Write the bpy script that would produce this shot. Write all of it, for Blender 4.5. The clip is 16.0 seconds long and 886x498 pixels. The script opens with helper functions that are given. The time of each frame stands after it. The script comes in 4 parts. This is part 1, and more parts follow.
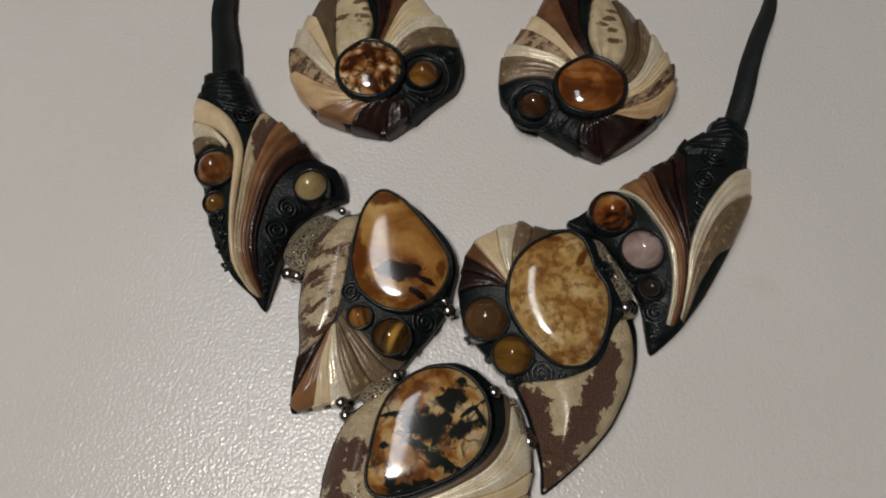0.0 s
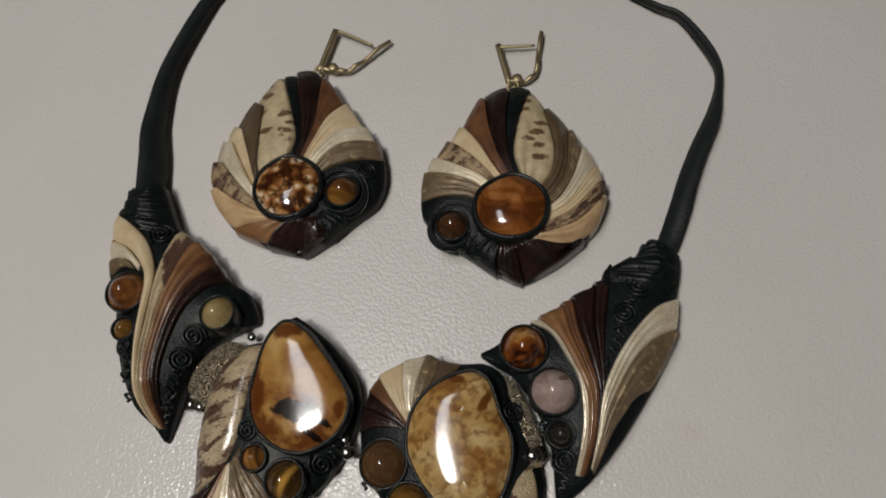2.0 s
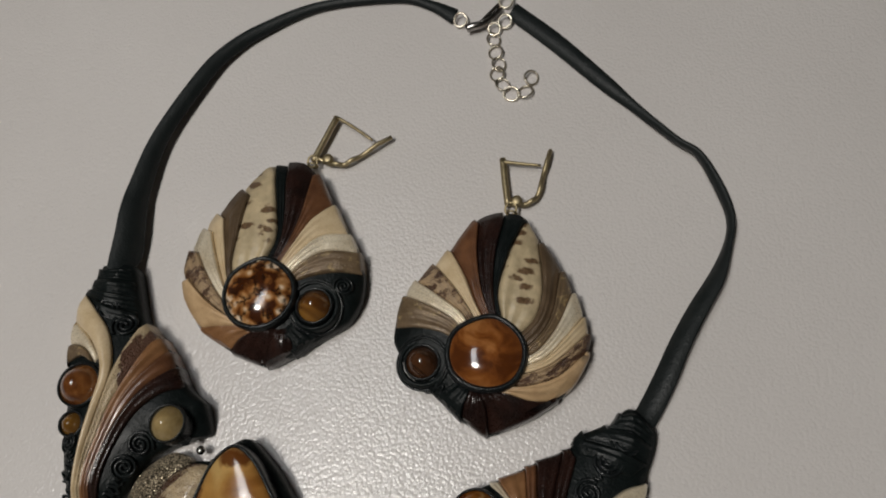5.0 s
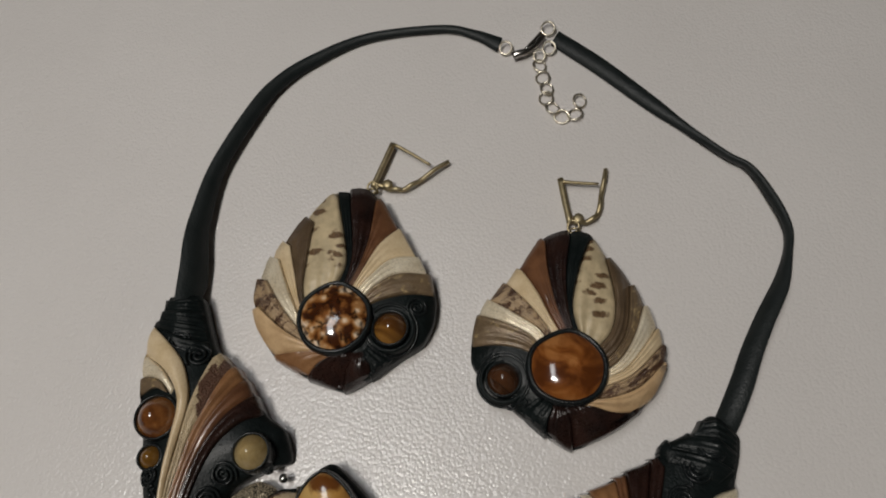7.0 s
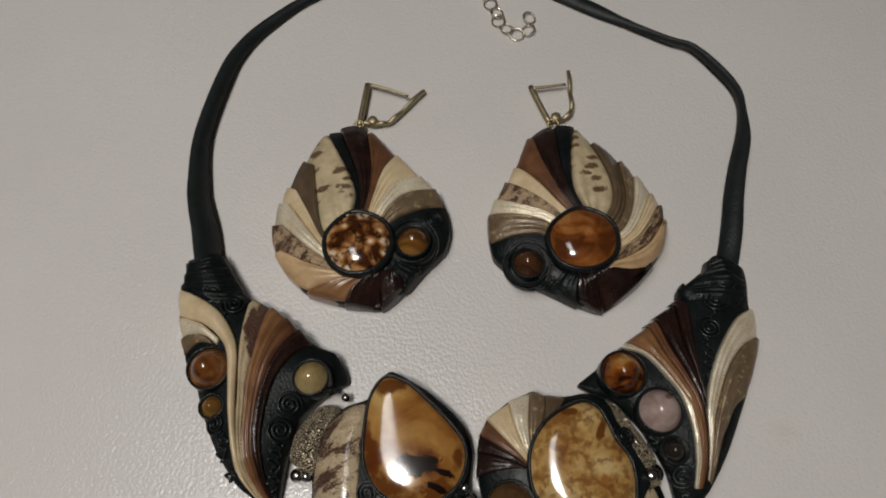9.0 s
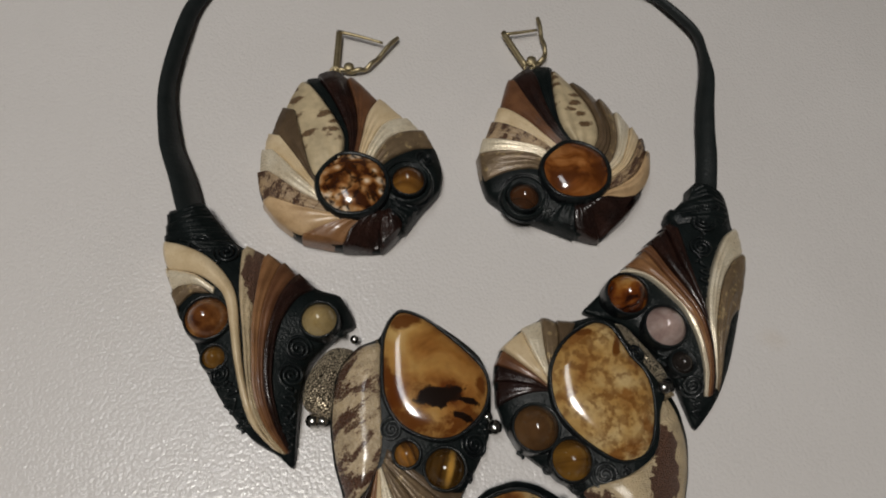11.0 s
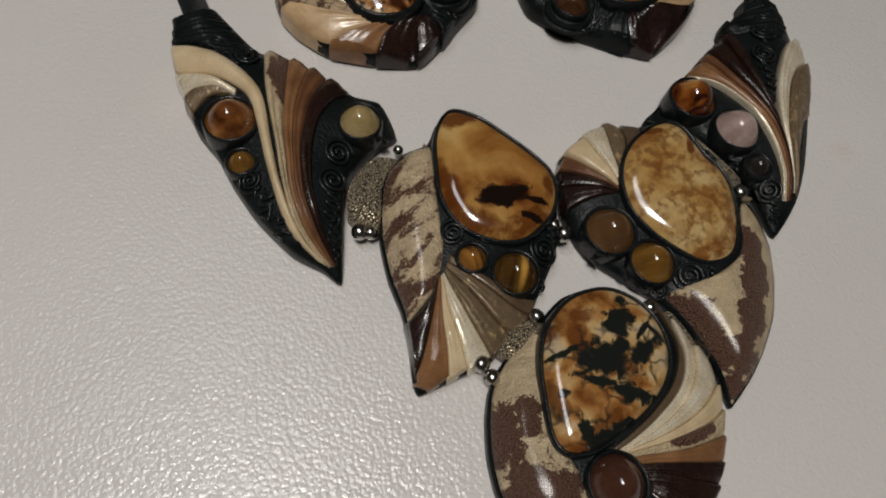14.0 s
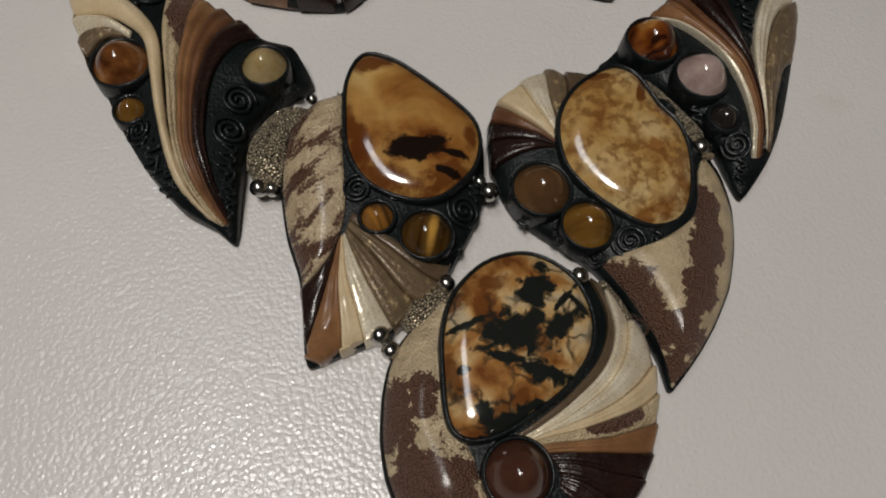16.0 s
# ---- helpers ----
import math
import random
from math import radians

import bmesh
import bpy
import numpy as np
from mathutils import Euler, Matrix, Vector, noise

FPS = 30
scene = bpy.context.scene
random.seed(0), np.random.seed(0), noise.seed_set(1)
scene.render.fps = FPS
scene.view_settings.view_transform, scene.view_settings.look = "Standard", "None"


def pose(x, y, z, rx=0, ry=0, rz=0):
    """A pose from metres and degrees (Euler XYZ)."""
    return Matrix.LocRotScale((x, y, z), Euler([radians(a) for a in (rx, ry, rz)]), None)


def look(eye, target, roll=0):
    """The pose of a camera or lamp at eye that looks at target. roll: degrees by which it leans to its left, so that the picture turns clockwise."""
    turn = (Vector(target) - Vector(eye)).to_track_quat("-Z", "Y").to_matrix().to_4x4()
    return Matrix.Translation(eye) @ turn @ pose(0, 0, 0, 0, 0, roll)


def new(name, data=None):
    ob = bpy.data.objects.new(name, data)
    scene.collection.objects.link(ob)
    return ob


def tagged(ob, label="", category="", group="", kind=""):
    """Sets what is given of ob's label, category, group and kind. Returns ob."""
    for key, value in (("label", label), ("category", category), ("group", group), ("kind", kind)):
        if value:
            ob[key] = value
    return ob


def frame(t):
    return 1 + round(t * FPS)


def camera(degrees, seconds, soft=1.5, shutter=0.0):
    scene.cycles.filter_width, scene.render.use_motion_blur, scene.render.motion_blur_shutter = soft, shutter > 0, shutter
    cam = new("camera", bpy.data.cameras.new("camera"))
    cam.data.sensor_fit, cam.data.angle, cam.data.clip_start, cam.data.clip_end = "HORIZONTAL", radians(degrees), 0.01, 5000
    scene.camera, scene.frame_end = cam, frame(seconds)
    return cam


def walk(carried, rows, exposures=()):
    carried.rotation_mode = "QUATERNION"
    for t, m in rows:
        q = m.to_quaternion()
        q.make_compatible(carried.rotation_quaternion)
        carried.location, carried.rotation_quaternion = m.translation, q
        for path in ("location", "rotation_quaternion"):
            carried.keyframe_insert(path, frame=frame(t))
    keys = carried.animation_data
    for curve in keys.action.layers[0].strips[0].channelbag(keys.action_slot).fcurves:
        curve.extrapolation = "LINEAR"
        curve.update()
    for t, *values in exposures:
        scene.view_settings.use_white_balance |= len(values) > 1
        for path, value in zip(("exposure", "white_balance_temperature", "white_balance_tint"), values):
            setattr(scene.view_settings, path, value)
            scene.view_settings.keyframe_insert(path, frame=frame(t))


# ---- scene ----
cam = camera(65.99, 16.0, soft=2.0)
# seconds, place in metres, turn in degrees
PATH = [
    (0, 0.00001, 0.00001, 0.18868, 20.955, 2.393, 0.200),
    (0.5, 0.01597, 0.00739, 0.19363, 21.794, 3.266, 0.937),
    (1, 0.02445, 0.01658, 0.19276, 22.088, 5.034, 1.532),
    (1.5, 0.03126, 0.02502, 0.19367, 22.472, 5.369, 1.645),
    (2, 0.04041, 0.03383, 0.18947, 22.518, 6.372, 2.139),
    (2.5, 0.04821, 0.04370, 0.18955, 23.828, 6.504, 2.493),
    (3, 0.04868, 0.05311, 0.19217, 24.054, 5.992, 3.778),
    (3.5, 0.04866, 0.06008, 0.19082, 21.579, 5.788, 7.181),
    (4, 0.04871, 0.07408, 0.19546, 20.197, 5.920, 9.633),
    (4.5, 0.05094, 0.07996, 0.19420, 21.061, 5.906, 10.123),
    (6.8, 0.02655, 0.07563, 0.19691, 23.607, 2.873, 6.461),
    (7, 0.02214, 0.07035, 0.19805, 24.357, 4.144, 6.920),
    (7.5, 0.01652, 0.05924, 0.19770, 24.133, 4.110, 5.060),
    (8, 0.01201, 0.05062, 0.19710, 24.376, 4.333, 1.846),
    (8.5, 0.00804, 0.04756, 0.19900, 23.826, 3.257, -3.678),
    (8.7, 0.00134, 0.04238, 0.19875, 24.308, 2.894, -4.957),
    (10.8, -0.03544, 0.02679, 0.18993, 25.456, -3.745, -12.631),
    (11, -0.04014, 0.02427, 0.18713, 25.242, -4.199, -12.939),
    (11.5, -0.04503, 0.01863, 0.18426, 25.818, -5.409, -15.062),
    (12, -0.05563, 0.01468, 0.17788, 26.261, -6.716, -15.826),
    (12.5, -0.06169, 0.01302, 0.17213, 26.333, -7.335, -16.787),
    (13, -0.06760, 0.00912, 0.16356, 26.308, -7.575, -17.297),
    (13.5, -0.06707, 0.00480, 0.15363, 25.877, -6.838, -17.026),
    (14, -0.06968, -0.00333, 0.14583, 24.769, -6.819, -16.423),
    (14.5, -0.06171, -0.00292, 0.14367, 24.295, -5.282, -15.414),
    (15, -0.05781, -0.00591, 0.13621, 23.435, -4.521, -14.840),
    (15.5, -0.05111, -0.01047, 0.13330, 22.231, -3.785, -14.055),
    (16, -0.03897, -0.00867, 0.13171, 22.903, -3.353, -14.169),
]
walk(cam, [(t, pose(*p)) for t, *p in PATH])

# ---- light: one round ceiling lamp in a closed room ----
world = bpy.data.worlds.new("world")
world.use_nodes = True
world.node_tree.nodes["Background"].inputs[0].default_value = (0.9, 0.85, 0.8, 1)
world.node_tree.nodes["Background"].inputs[1].default_value = 0.05
scene.world = world
LAMP = (-0.20, -0.10, 0.90)
lamp_data = bpy.data.lights.new("lamp_light", "AREA")
lamp_data.shape, lamp_data.size, lamp_data.energy, lamp_data.color = "DISK", 0.16, 4.15, (1.0, 0.955, 0.885)
lamp_light = new("lamp_light", lamp_data)
lamp_light.matrix_world = look(LAMP, (-0.02, 0.07, 0))
# the lamp's long diffuser, dimmer than its bulb end
PANEL = (-0.24, 0.14, 0.93)
panel_data = bpy.data.lights.new("diffuser_light", "AREA")
panel_data.shape, panel_data.size, panel_data.size_y, panel_data.energy, panel_data.color = "RECTANGLE", 0.16, 0.48, 2.0, (0.97, 0.975, 0.98)
diffuser_light = new("diffuser_light", panel_data)
diffuser_light.matrix_world = pose(*PANEL, 0, 0, 5)
scene.view_settings.exposure = 0.0

MM = 0.001


# ---- materials ----
def nodes_of(name):
    m = bpy.data.materials.new(name)
    m.use_nodes = True
    nt = m.node_tree
    return m, nt, nt.nodes["Principled BSDF"]


def node(nt, kind, **values):
    n = nt.nodes.new(kind)
    for key, v in values.items():
        if key in n.inputs:
            n.inputs[key].default_value = v
        else:
            setattr(n, key, v)
    return n


def coords(nt, scale=(1, 1, 1), turn=0.0, shift=(0, 0, 0)):
    """Object coordinates in millimetres, scaled and turned."""
    tc = nt.nodes.new("ShaderNodeTexCoord")
    mp = nt.nodes.new("ShaderNodeMapping")
    mp.vector_type = "TEXTURE"
    mp.inputs["Scale"].default_value = [MM / s if s else 0.0 for s in scale]
    mp.inputs["Rotation"].default_value = (0, 0, radians(turn))
    mp.inputs["Location"].default_value = [-MM * c for c in shift]
    nt.links.new(tc.outputs["Object"], mp.inputs["Vector"])
    return mp.outputs["Vector"]


def ramp(nt, fac, stops):
    r = nt.nodes.new("ShaderNodeValToRGB")
    e = r.color_ramp.elements
    while len(e) < len(stops):
        e.new(0.5)
    for el, (p, c) in zip(e, stops):
        el.position, el.color = p, (*c, 1)
    nt.links.new(fac, r.inputs["Fac"])
    return r.outputs["Color"]


def mix(nt, fac, a, b, blend="MIX"):
    m = nt.nodes.new("ShaderNodeMix")
    m.data_type, m.blend_type = "RGBA", blend
    for socket, v in ((m.inputs[0], fac), (m.inputs[6], a), (m.inputs[7], b)):
        if isinstance(v, (int, float)):
            socket.default_value = v
        elif isinstance(v, tuple):
            socket.default_value = (*v, 1)
        else:
            nt.links.new(v, socket)
    return m.outputs[2]


def calc(nt, op, a, b=0.0):
    m = nt.nodes.new("ShaderNodeMath")
    m.operation = op
    for socket, v in zip(m.inputs, (a, b)):
        if isinstance(v, (int, float)):
            socket.default_value = v
        else:
            nt.links.new(v, socket)
    return m.outputs[0]


def tex_noise(nt, vec, scale, detail=4.0, rough=0.55, distort=0.0):
    n = node(nt, "ShaderNodeTexNoise", Scale=scale, Detail=detail, Roughness=rough, Distortion=distort)
    nt.links.new(vec, n.inputs["Vector"])
    return n.outputs["Fac"]


def tex_cells(nt, vec, scale, feature="F1", smooth=None):
    n = node(nt, "ShaderNodeTexVoronoi", feature=feature, Scale=scale)
    nt.links.new(vec, n.inputs["Vector"])
    return n.outputs["Distance"]


def bump(nt, bsdf, height, strength, distance):
    b = node(nt, "ShaderNodeBump", Strength=strength, Distance=distance)
    nt.links.new(height, b.inputs["Height"])
    nt.links.new(b.outputs["Normal"], bsdf.inputs["Normal"])


def leather(name, light, dark, rough=0.42, sheen=0.0, coat=0.0, grain=0.25, mottle=0.35, spec=0.5):
    """Soft leather: two tones mottled, fine grain, rubbed gloss; sheen gives the pearly foil finish."""
    m, nt, p = nodes_of(name)
    v = coords(nt)
    big = tex_noise(nt, v, 0.16, 3)
    fine = tex_noise(nt, v, 2.2, 3)
    c = ramp(nt, big, [(0.5 - mottle / 2, dark), (0.5 + mottle / 2, light)])
    c = mix(nt, 0.10, c, ramp(nt, fine, [(0.35, (0.15, 0.15, 0.15)), (0.65, (0.85, 0.85, 0.85))]), "OVERLAY")
    nt.links.new(c, p.inputs["Base Color"])
    r = calc(nt, "MULTIPLY_ADD", fine, 0.3)
    r.node.inputs[2].default_value = rough - 0.15
    nt.links.new(r, p.inputs["Roughness"])
    p.inputs["Metallic"].default_value = sheen
    p.inputs["Specular IOR Level"].default_value = spec
    p.inputs["Coat Weight"].default_value = coat
    p.inputs["Coat Roughness"].default_value = 0.13
    cell = tex_cells(nt, v, 1.6)
    h = calc(nt, "ADD", calc(nt, "MULTIPLY", cell, 0.6), calc(nt, "MULTIPLY", tex_noise(nt, v, 0.7, 4), 1.2))
    bump(nt, p, h, grain, 0.00035)
    return m


def patch_field(nt, v, patches, ragged, scale):
    """Under 1 inside the patches (x, y, half-length, half-breadth, degrees), with a ragged border."""
    best = None
    for x, y, rx, ry, turn in patches:
        tc = nt.nodes.new("ShaderNodeTexCoord")
        sub = node(nt, "ShaderNodeVectorMath", operation="SUBTRACT")
        sub.inputs[1].default_value = (x * MM, y * MM, 0)
        nt.links.new(tc.outputs["Object"], sub.inputs[0])
        mp = nt.nodes.new("ShaderNodeMapping")
        mp.vector_type = "TEXTURE"
        mp.inputs["Rotation"].default_value = (0, 0, radians(turn))
        mp.inputs["Scale"].default_value = (rx * MM, ry * MM, 1e6)
        nt.links.new(sub.outputs[0], mp.inputs["Vector"])
        away = node(nt, "ShaderNodeVectorMath", operation="LENGTH")
        nt.links.new(mp.outputs[0], away.inputs[0])
        best = away.outputs["Value"] if best is None else calc(nt, "MINIMUM", best, away.outputs["Value"])
    return calc(nt, "ADD", best, calc(nt, "MULTIPLY", calc(nt, "SUBTRACT", tex_noise(nt, v, scale, 5, 0.62, 0.5), 0.5), ragged))


def printed(name, ground, ink, scale, stretch, low, high, rough=0.4, grain=0.3, crackle=0.0, turn=0.0, sheen=0.0, coat=0.15, shift=(0, 0, 0), patches=(), dots=0.0, scaly=0.0, rumple=0.0):
    """Leather with a printed or rubbed second colour in islands, dots or patches; crackle breaks them into fine scales."""
    m, nt, p = nodes_of(name)
    v = coords(nt, stretch, turn, shift)
    plain_v = coords(nt)
    crack = tex_cells(nt, plain_v, 2.4)
    if patches:
        f = calc(nt, "SUBTRACT", 1.5, patch_field(nt, plain_v, patches, 2.4, scale))
    elif dots:
        cell = node(nt, "ShaderNodeTexVoronoi", feature="F1", Scale=scale, Randomness=0.75)
        nt.links.new(v, cell.inputs["Vector"])
        f = calc(nt, "SUBTRACT", 1.0, calc(nt, "ADD", cell.outputs["Distance"], calc(nt, "MULTIPLY", tex_noise(nt, plain_v, 0.8, 4), dots)))
    else:
        f = tex_noise(nt, v, scale, 5, 0.6, 0.4)
    f = calc(nt, "ADD", f, calc(nt, "MULTIPLY", calc(nt, "SUBTRACT", crack, 0.4), -crackle))
    mask = ramp(nt, f, [(low, (0, 0, 0)), (high, (1, 1, 1))])
    fine = tex_noise(nt, plain_v, 1.4, 4)
    g = mix(nt, ramp(nt, tex_noise(nt, plain_v, 0.25, 4), [(0.35, (0, 0, 0)), (0.65, (1, 1, 1))]), ground, tuple(0.72 * c for c in ground))
    i = mix(nt, ramp(nt, crack, [(0.25, (0, 0, 0)), (0.6, (1, 1, 1))]), tuple(1.2 * c for c in ink), tuple(0.62 * c for c in ink))
    nt.links.new(mix(nt, mask, g, i), p.inputs["Base Color"])
    nt.links.new(calc(nt, "ADD", calc(nt, "MULTIPLY", fine, 0.24), rough - 0.12), p.inputs["Roughness"])
    p.inputs["Metallic"].default_value = sheen
    p.inputs["Coat Weight"].default_value = coat
    p.inputs["Coat Roughness"].default_value = 0.15
    scales = calc(nt, "MULTIPLY", calc(nt, "MULTIPLY", crack, mask), -2.2 * scaly)
    h = calc(nt, "ADD", calc(nt, "ADD", calc(nt, "MULTIPLY", crack, -0.35 - crackle), scales), calc(nt, "MULTIPLY", fine, 0.5))
    if rumple:
        h = calc(nt, "ADD", h, calc(nt, "MULTIPLY", tex_noise(nt, plain_v, 0.45, 2), rumple))
    bump(nt, p, h, grain, 0.0005)
    return m


def agate(name, stops, scale=0.09, distort=1.6, ink=(0.012, 0.007, 0.004), patches=(), ragged=3.0, ink_scale=0.25, soft=0.3, veins=0.0, vein_scale=0.17, vein_wide=0.17, vein_gate=0.10, stain=None, stain_patches=(), cells=0.0):
    """Polished stone: cloudy colours under a clear glossy face, with stained zones, dark inclusions and dark veins."""
    m, nt, p = nodes_of(name)
    v = coords(nt)
    f = tex_noise(nt, v, scale, 4, 0.5, distort)
    if cells:
        e = node(nt, "ShaderNodeTexVoronoi", feature="SMOOTH_F1", Scale=scale * 2.2, Smoothness=0.5)
        nt.links.new(v, e.inputs["Vector"])
        f = calc(nt, "ADD", f, calc(nt, "MULTIPLY", calc(nt, "SUBTRACT", e.outputs["Distance"], 0.45), -cells))
    c = ramp(nt, f, stops)
    c = mix(nt, 0.16, c, ramp(nt, tex_noise(nt, v, scale * 6, 4), [(0.3, (0.2, 0.2, 0.2)), (0.7, (0.8, 0.8, 0.8))]), "OVERLAY")
    if stain:
        d = patch_field(nt, v, stain_patches, 2.8, 0.18)
        c = mix(nt, ramp(nt, d, [(0.5, (0.9, 0.9, 0.9)), (1.15, (0, 0, 0))]), c, stain)
    if patches:
        d = patch_field(nt, v, patches, ragged, ink_scale)
        c = mix(nt, ramp(nt, d, [(0.75, (1, 1, 1)), (0.75 + soft * 0.5, (0.5, 0.5, 0.5)), (0.75 + soft, (0, 0, 0))]), c, ink)
    if veins:
        w = node(nt, "ShaderNodeVectorMath", operation="ADD")
        nz = node(nt, "ShaderNodeTexNoise", Scale=0.3, Detail=3.0)
        nt.links.new(v, nz.inputs["Vector"])
        sc = node(nt, "ShaderNodeVectorMath", operation="SCALE")
        sc.inputs["Scale"].default_value = 4.0
        nt.links.new(nz.outputs["Color"], sc.inputs[0])
        nt.links.new(v, w.inputs[0])
        nt.links.new(sc.outputs[0], w.inputs[1])
        e = node(nt, "ShaderNodeTexVoronoi", feature="DISTANCE_TO_EDGE", Scale=vein_scale)
        nt.links.new(w.outputs[0], e.inputs["Vector"])
        line = ramp(nt, e.outputs["Distance"], [(0.03, (1, 1, 1)), (vein_wide, (0, 0, 0))])
        gate = ramp(nt, tex_noise(nt, v, vein_gate, 2), [(0.42, (0, 0, 0)), (0.56, (veins, veins, veins))])
        c = mix(nt, mix(nt, 1.0, line, gate, "MULTIPLY"), c, ink)
    nt.links.new(c, p.inputs["Base Color"])
    p.inputs["Roughness"].default_value = 0.12
    p.inputs["IOR"].default_value = 1.52
    p.inputs["Coat Weight"].default_value = 0.28
    p.inputs["Coat Roughness"].default_value = 0.03
    return m


def tiger(name, dark, gold, turn, scale=0.9, eye=None):
    """Banded silky stone; eye paints its chatoyant sheen into the colour as one bright band (x, y, half-length,
    half-breadth, degrees) on a dark ground.
    """
    m, nt, p = nodes_of(name)
    v = coords(nt, (1, 0.08, 0), turn)
    f = tex_noise(nt, v, scale, 4, 0.6, 0.6)
    wide = tex_noise(nt, v, scale * 0.28, 2)
    c = ramp(nt, calc(nt, "ADD", calc(nt, "MULTIPLY", f, 0.45), calc(nt, "MULTIPLY", wide, 0.55)), [(0.43, dark), (0.5, tuple((a + b) / 2 for a, b in zip(dark, gold))), (0.57, gold)])
    if eye:
        d = patch_field(nt, coords(nt), (eye,), 0.5, 0.5)
        c = mix(nt, ramp(nt, d, [(0.35, (1, 1, 1)), (1.1, (0, 0, 0))]), mix(nt, 0.2, dark, c), tuple(1.5 * g for g in gold))
    nt.links.new(c, p.inputs["Base Color"])
    p.inputs["Roughness"].default_value = 0.13
    p.inputs["Coat Weight"].default_value = 0.4
    p.inputs["Coat Roughness"].default_value = 0.04
    return m


def metal(name, colour, rough, grain=0.1):
    m, nt, p = nodes_of(name)
    v = coords(nt)
    f = tex_noise(nt, v, 0.9, 4)
    nt.links.new(ramp(nt, f, [(0.3, tuple(0.7 * c for c in colour)), (0.7, colour)]), p.inputs["Base Color"])
    p.inputs["Metallic"].default_value = 1.0
    nt.links.new(calc(nt, "ADD", calc(nt, "MULTIPLY", f, 0.16), rough - 0.08), p.inputs["Roughness"])
    bump(nt, p, tex_noise(nt, v, 3.0, 3), grain, 0.0002)
    return m


def pebbled_cover():
    """Off-white imitation leather with a pebbled grain, a faint rusty smudge and a speck."""
    m, nt, p = nodes_of("pebbled_cover")
    v = coords(nt)
    big = tex_noise(nt, v, 0.012, 3)
    c = ramp(nt, big, [(0.3, (0.615, 0.585, 0.565)), (0.7, (0.655, 0.625, 0.605))])
    for x, y, size, colour in ((84, 60, 11, (0.58, 0.49, 0.40)), (104.4, 239.8, 1.0, (0.2, 0.16, 0.14))):
        mp = coords(nt, (1, 1, 0), 0, (-x, -y, 0))
        away = nt.nodes.new("ShaderNodeVectorMath")
        away.operation = "LENGTH"
        nt.links.new(mp, away.inputs[0])
        d = calc(nt, "ADD", calc(nt, "DIVIDE", away.outputs["Value"], size), calc(nt, "MULTIPLY", tex_noise(nt, v, 1.2 / size, 4), 1.2))
        c = mix(nt, ramp(nt, d, [(0.6, (0.24, 0.24, 0.24)), (1.5, (0, 0, 0))]), c, colour)
    nt.links.new(c, p.inputs["Base Color"])
    warp = nt.nodes.new("ShaderNodeVectorMath")
    warp.operation = "ADD"
    nz = node(nt, "ShaderNodeTexNoise", Scale=0.9, Detail=2.0)
    nt.links.new(v, nz.inputs["Vector"])
    nt.links.new(v, warp.inputs[0])
    nt.links.new(nz.outputs["Color"], warp.inputs[1])
    cell = node(nt, "ShaderNodeTexVoronoi", feature="SMOOTH_F1", Scale=0.95, Smoothness=0.3)
    nt.links.new(warp.outputs[0], cell.inputs["Vector"])
    fine = tex_noise(nt, v, 2.6, 3)
    h = calc(nt, "ADD", calc(nt, "MULTIPLY", cell.outputs["Distance"], -1.0), calc(nt, "MULTIPLY", fine, 0.22))
    bump(nt, p, h, 0.33, 0.00045)
    p.inputs["Roughness"].default_value = 0.21
    p.inputs["IOR"].default_value = 1.5
    return m


def woven(name, colour, dark):
    """Foiled leather embossed with small scales."""
    m, nt, p = nodes_of(name)
    v = coords(nt)
    e = node(nt, "ShaderNodeTexVoronoi", feature="DISTANCE_TO_EDGE", Scale=1.7)
    nt.links.new(v, e.inputs["Vector"])
    mask = ramp(nt, e.outputs["Distance"], [(0.06, dark), (0.2, colour)])
    nt.links.new(mask, p.inputs["Base Color"])
    p.inputs["Metallic"].default_value = 0.55
    p.inputs["Roughness"].default_value = 0.38
    bump(nt, p, ramp(nt, e.outputs["Distance"], [(0.0, (0, 0, 0)), (0.3, (1, 1, 1))]), 0.8, 0.0005)
    return m


def plain(name, colour, rough=0.8):
    m, nt, p = nodes_of(name)
    v = coords(nt)
    nt.links.new(ramp(nt, tex_noise(nt, v, 0.004, 5), [(0.3, tuple(0.9 * c for c in colour)), (0.7, colour)]), p.inputs["Base Color"])
    p.inputs["Roughness"].default_value = rough
    return m


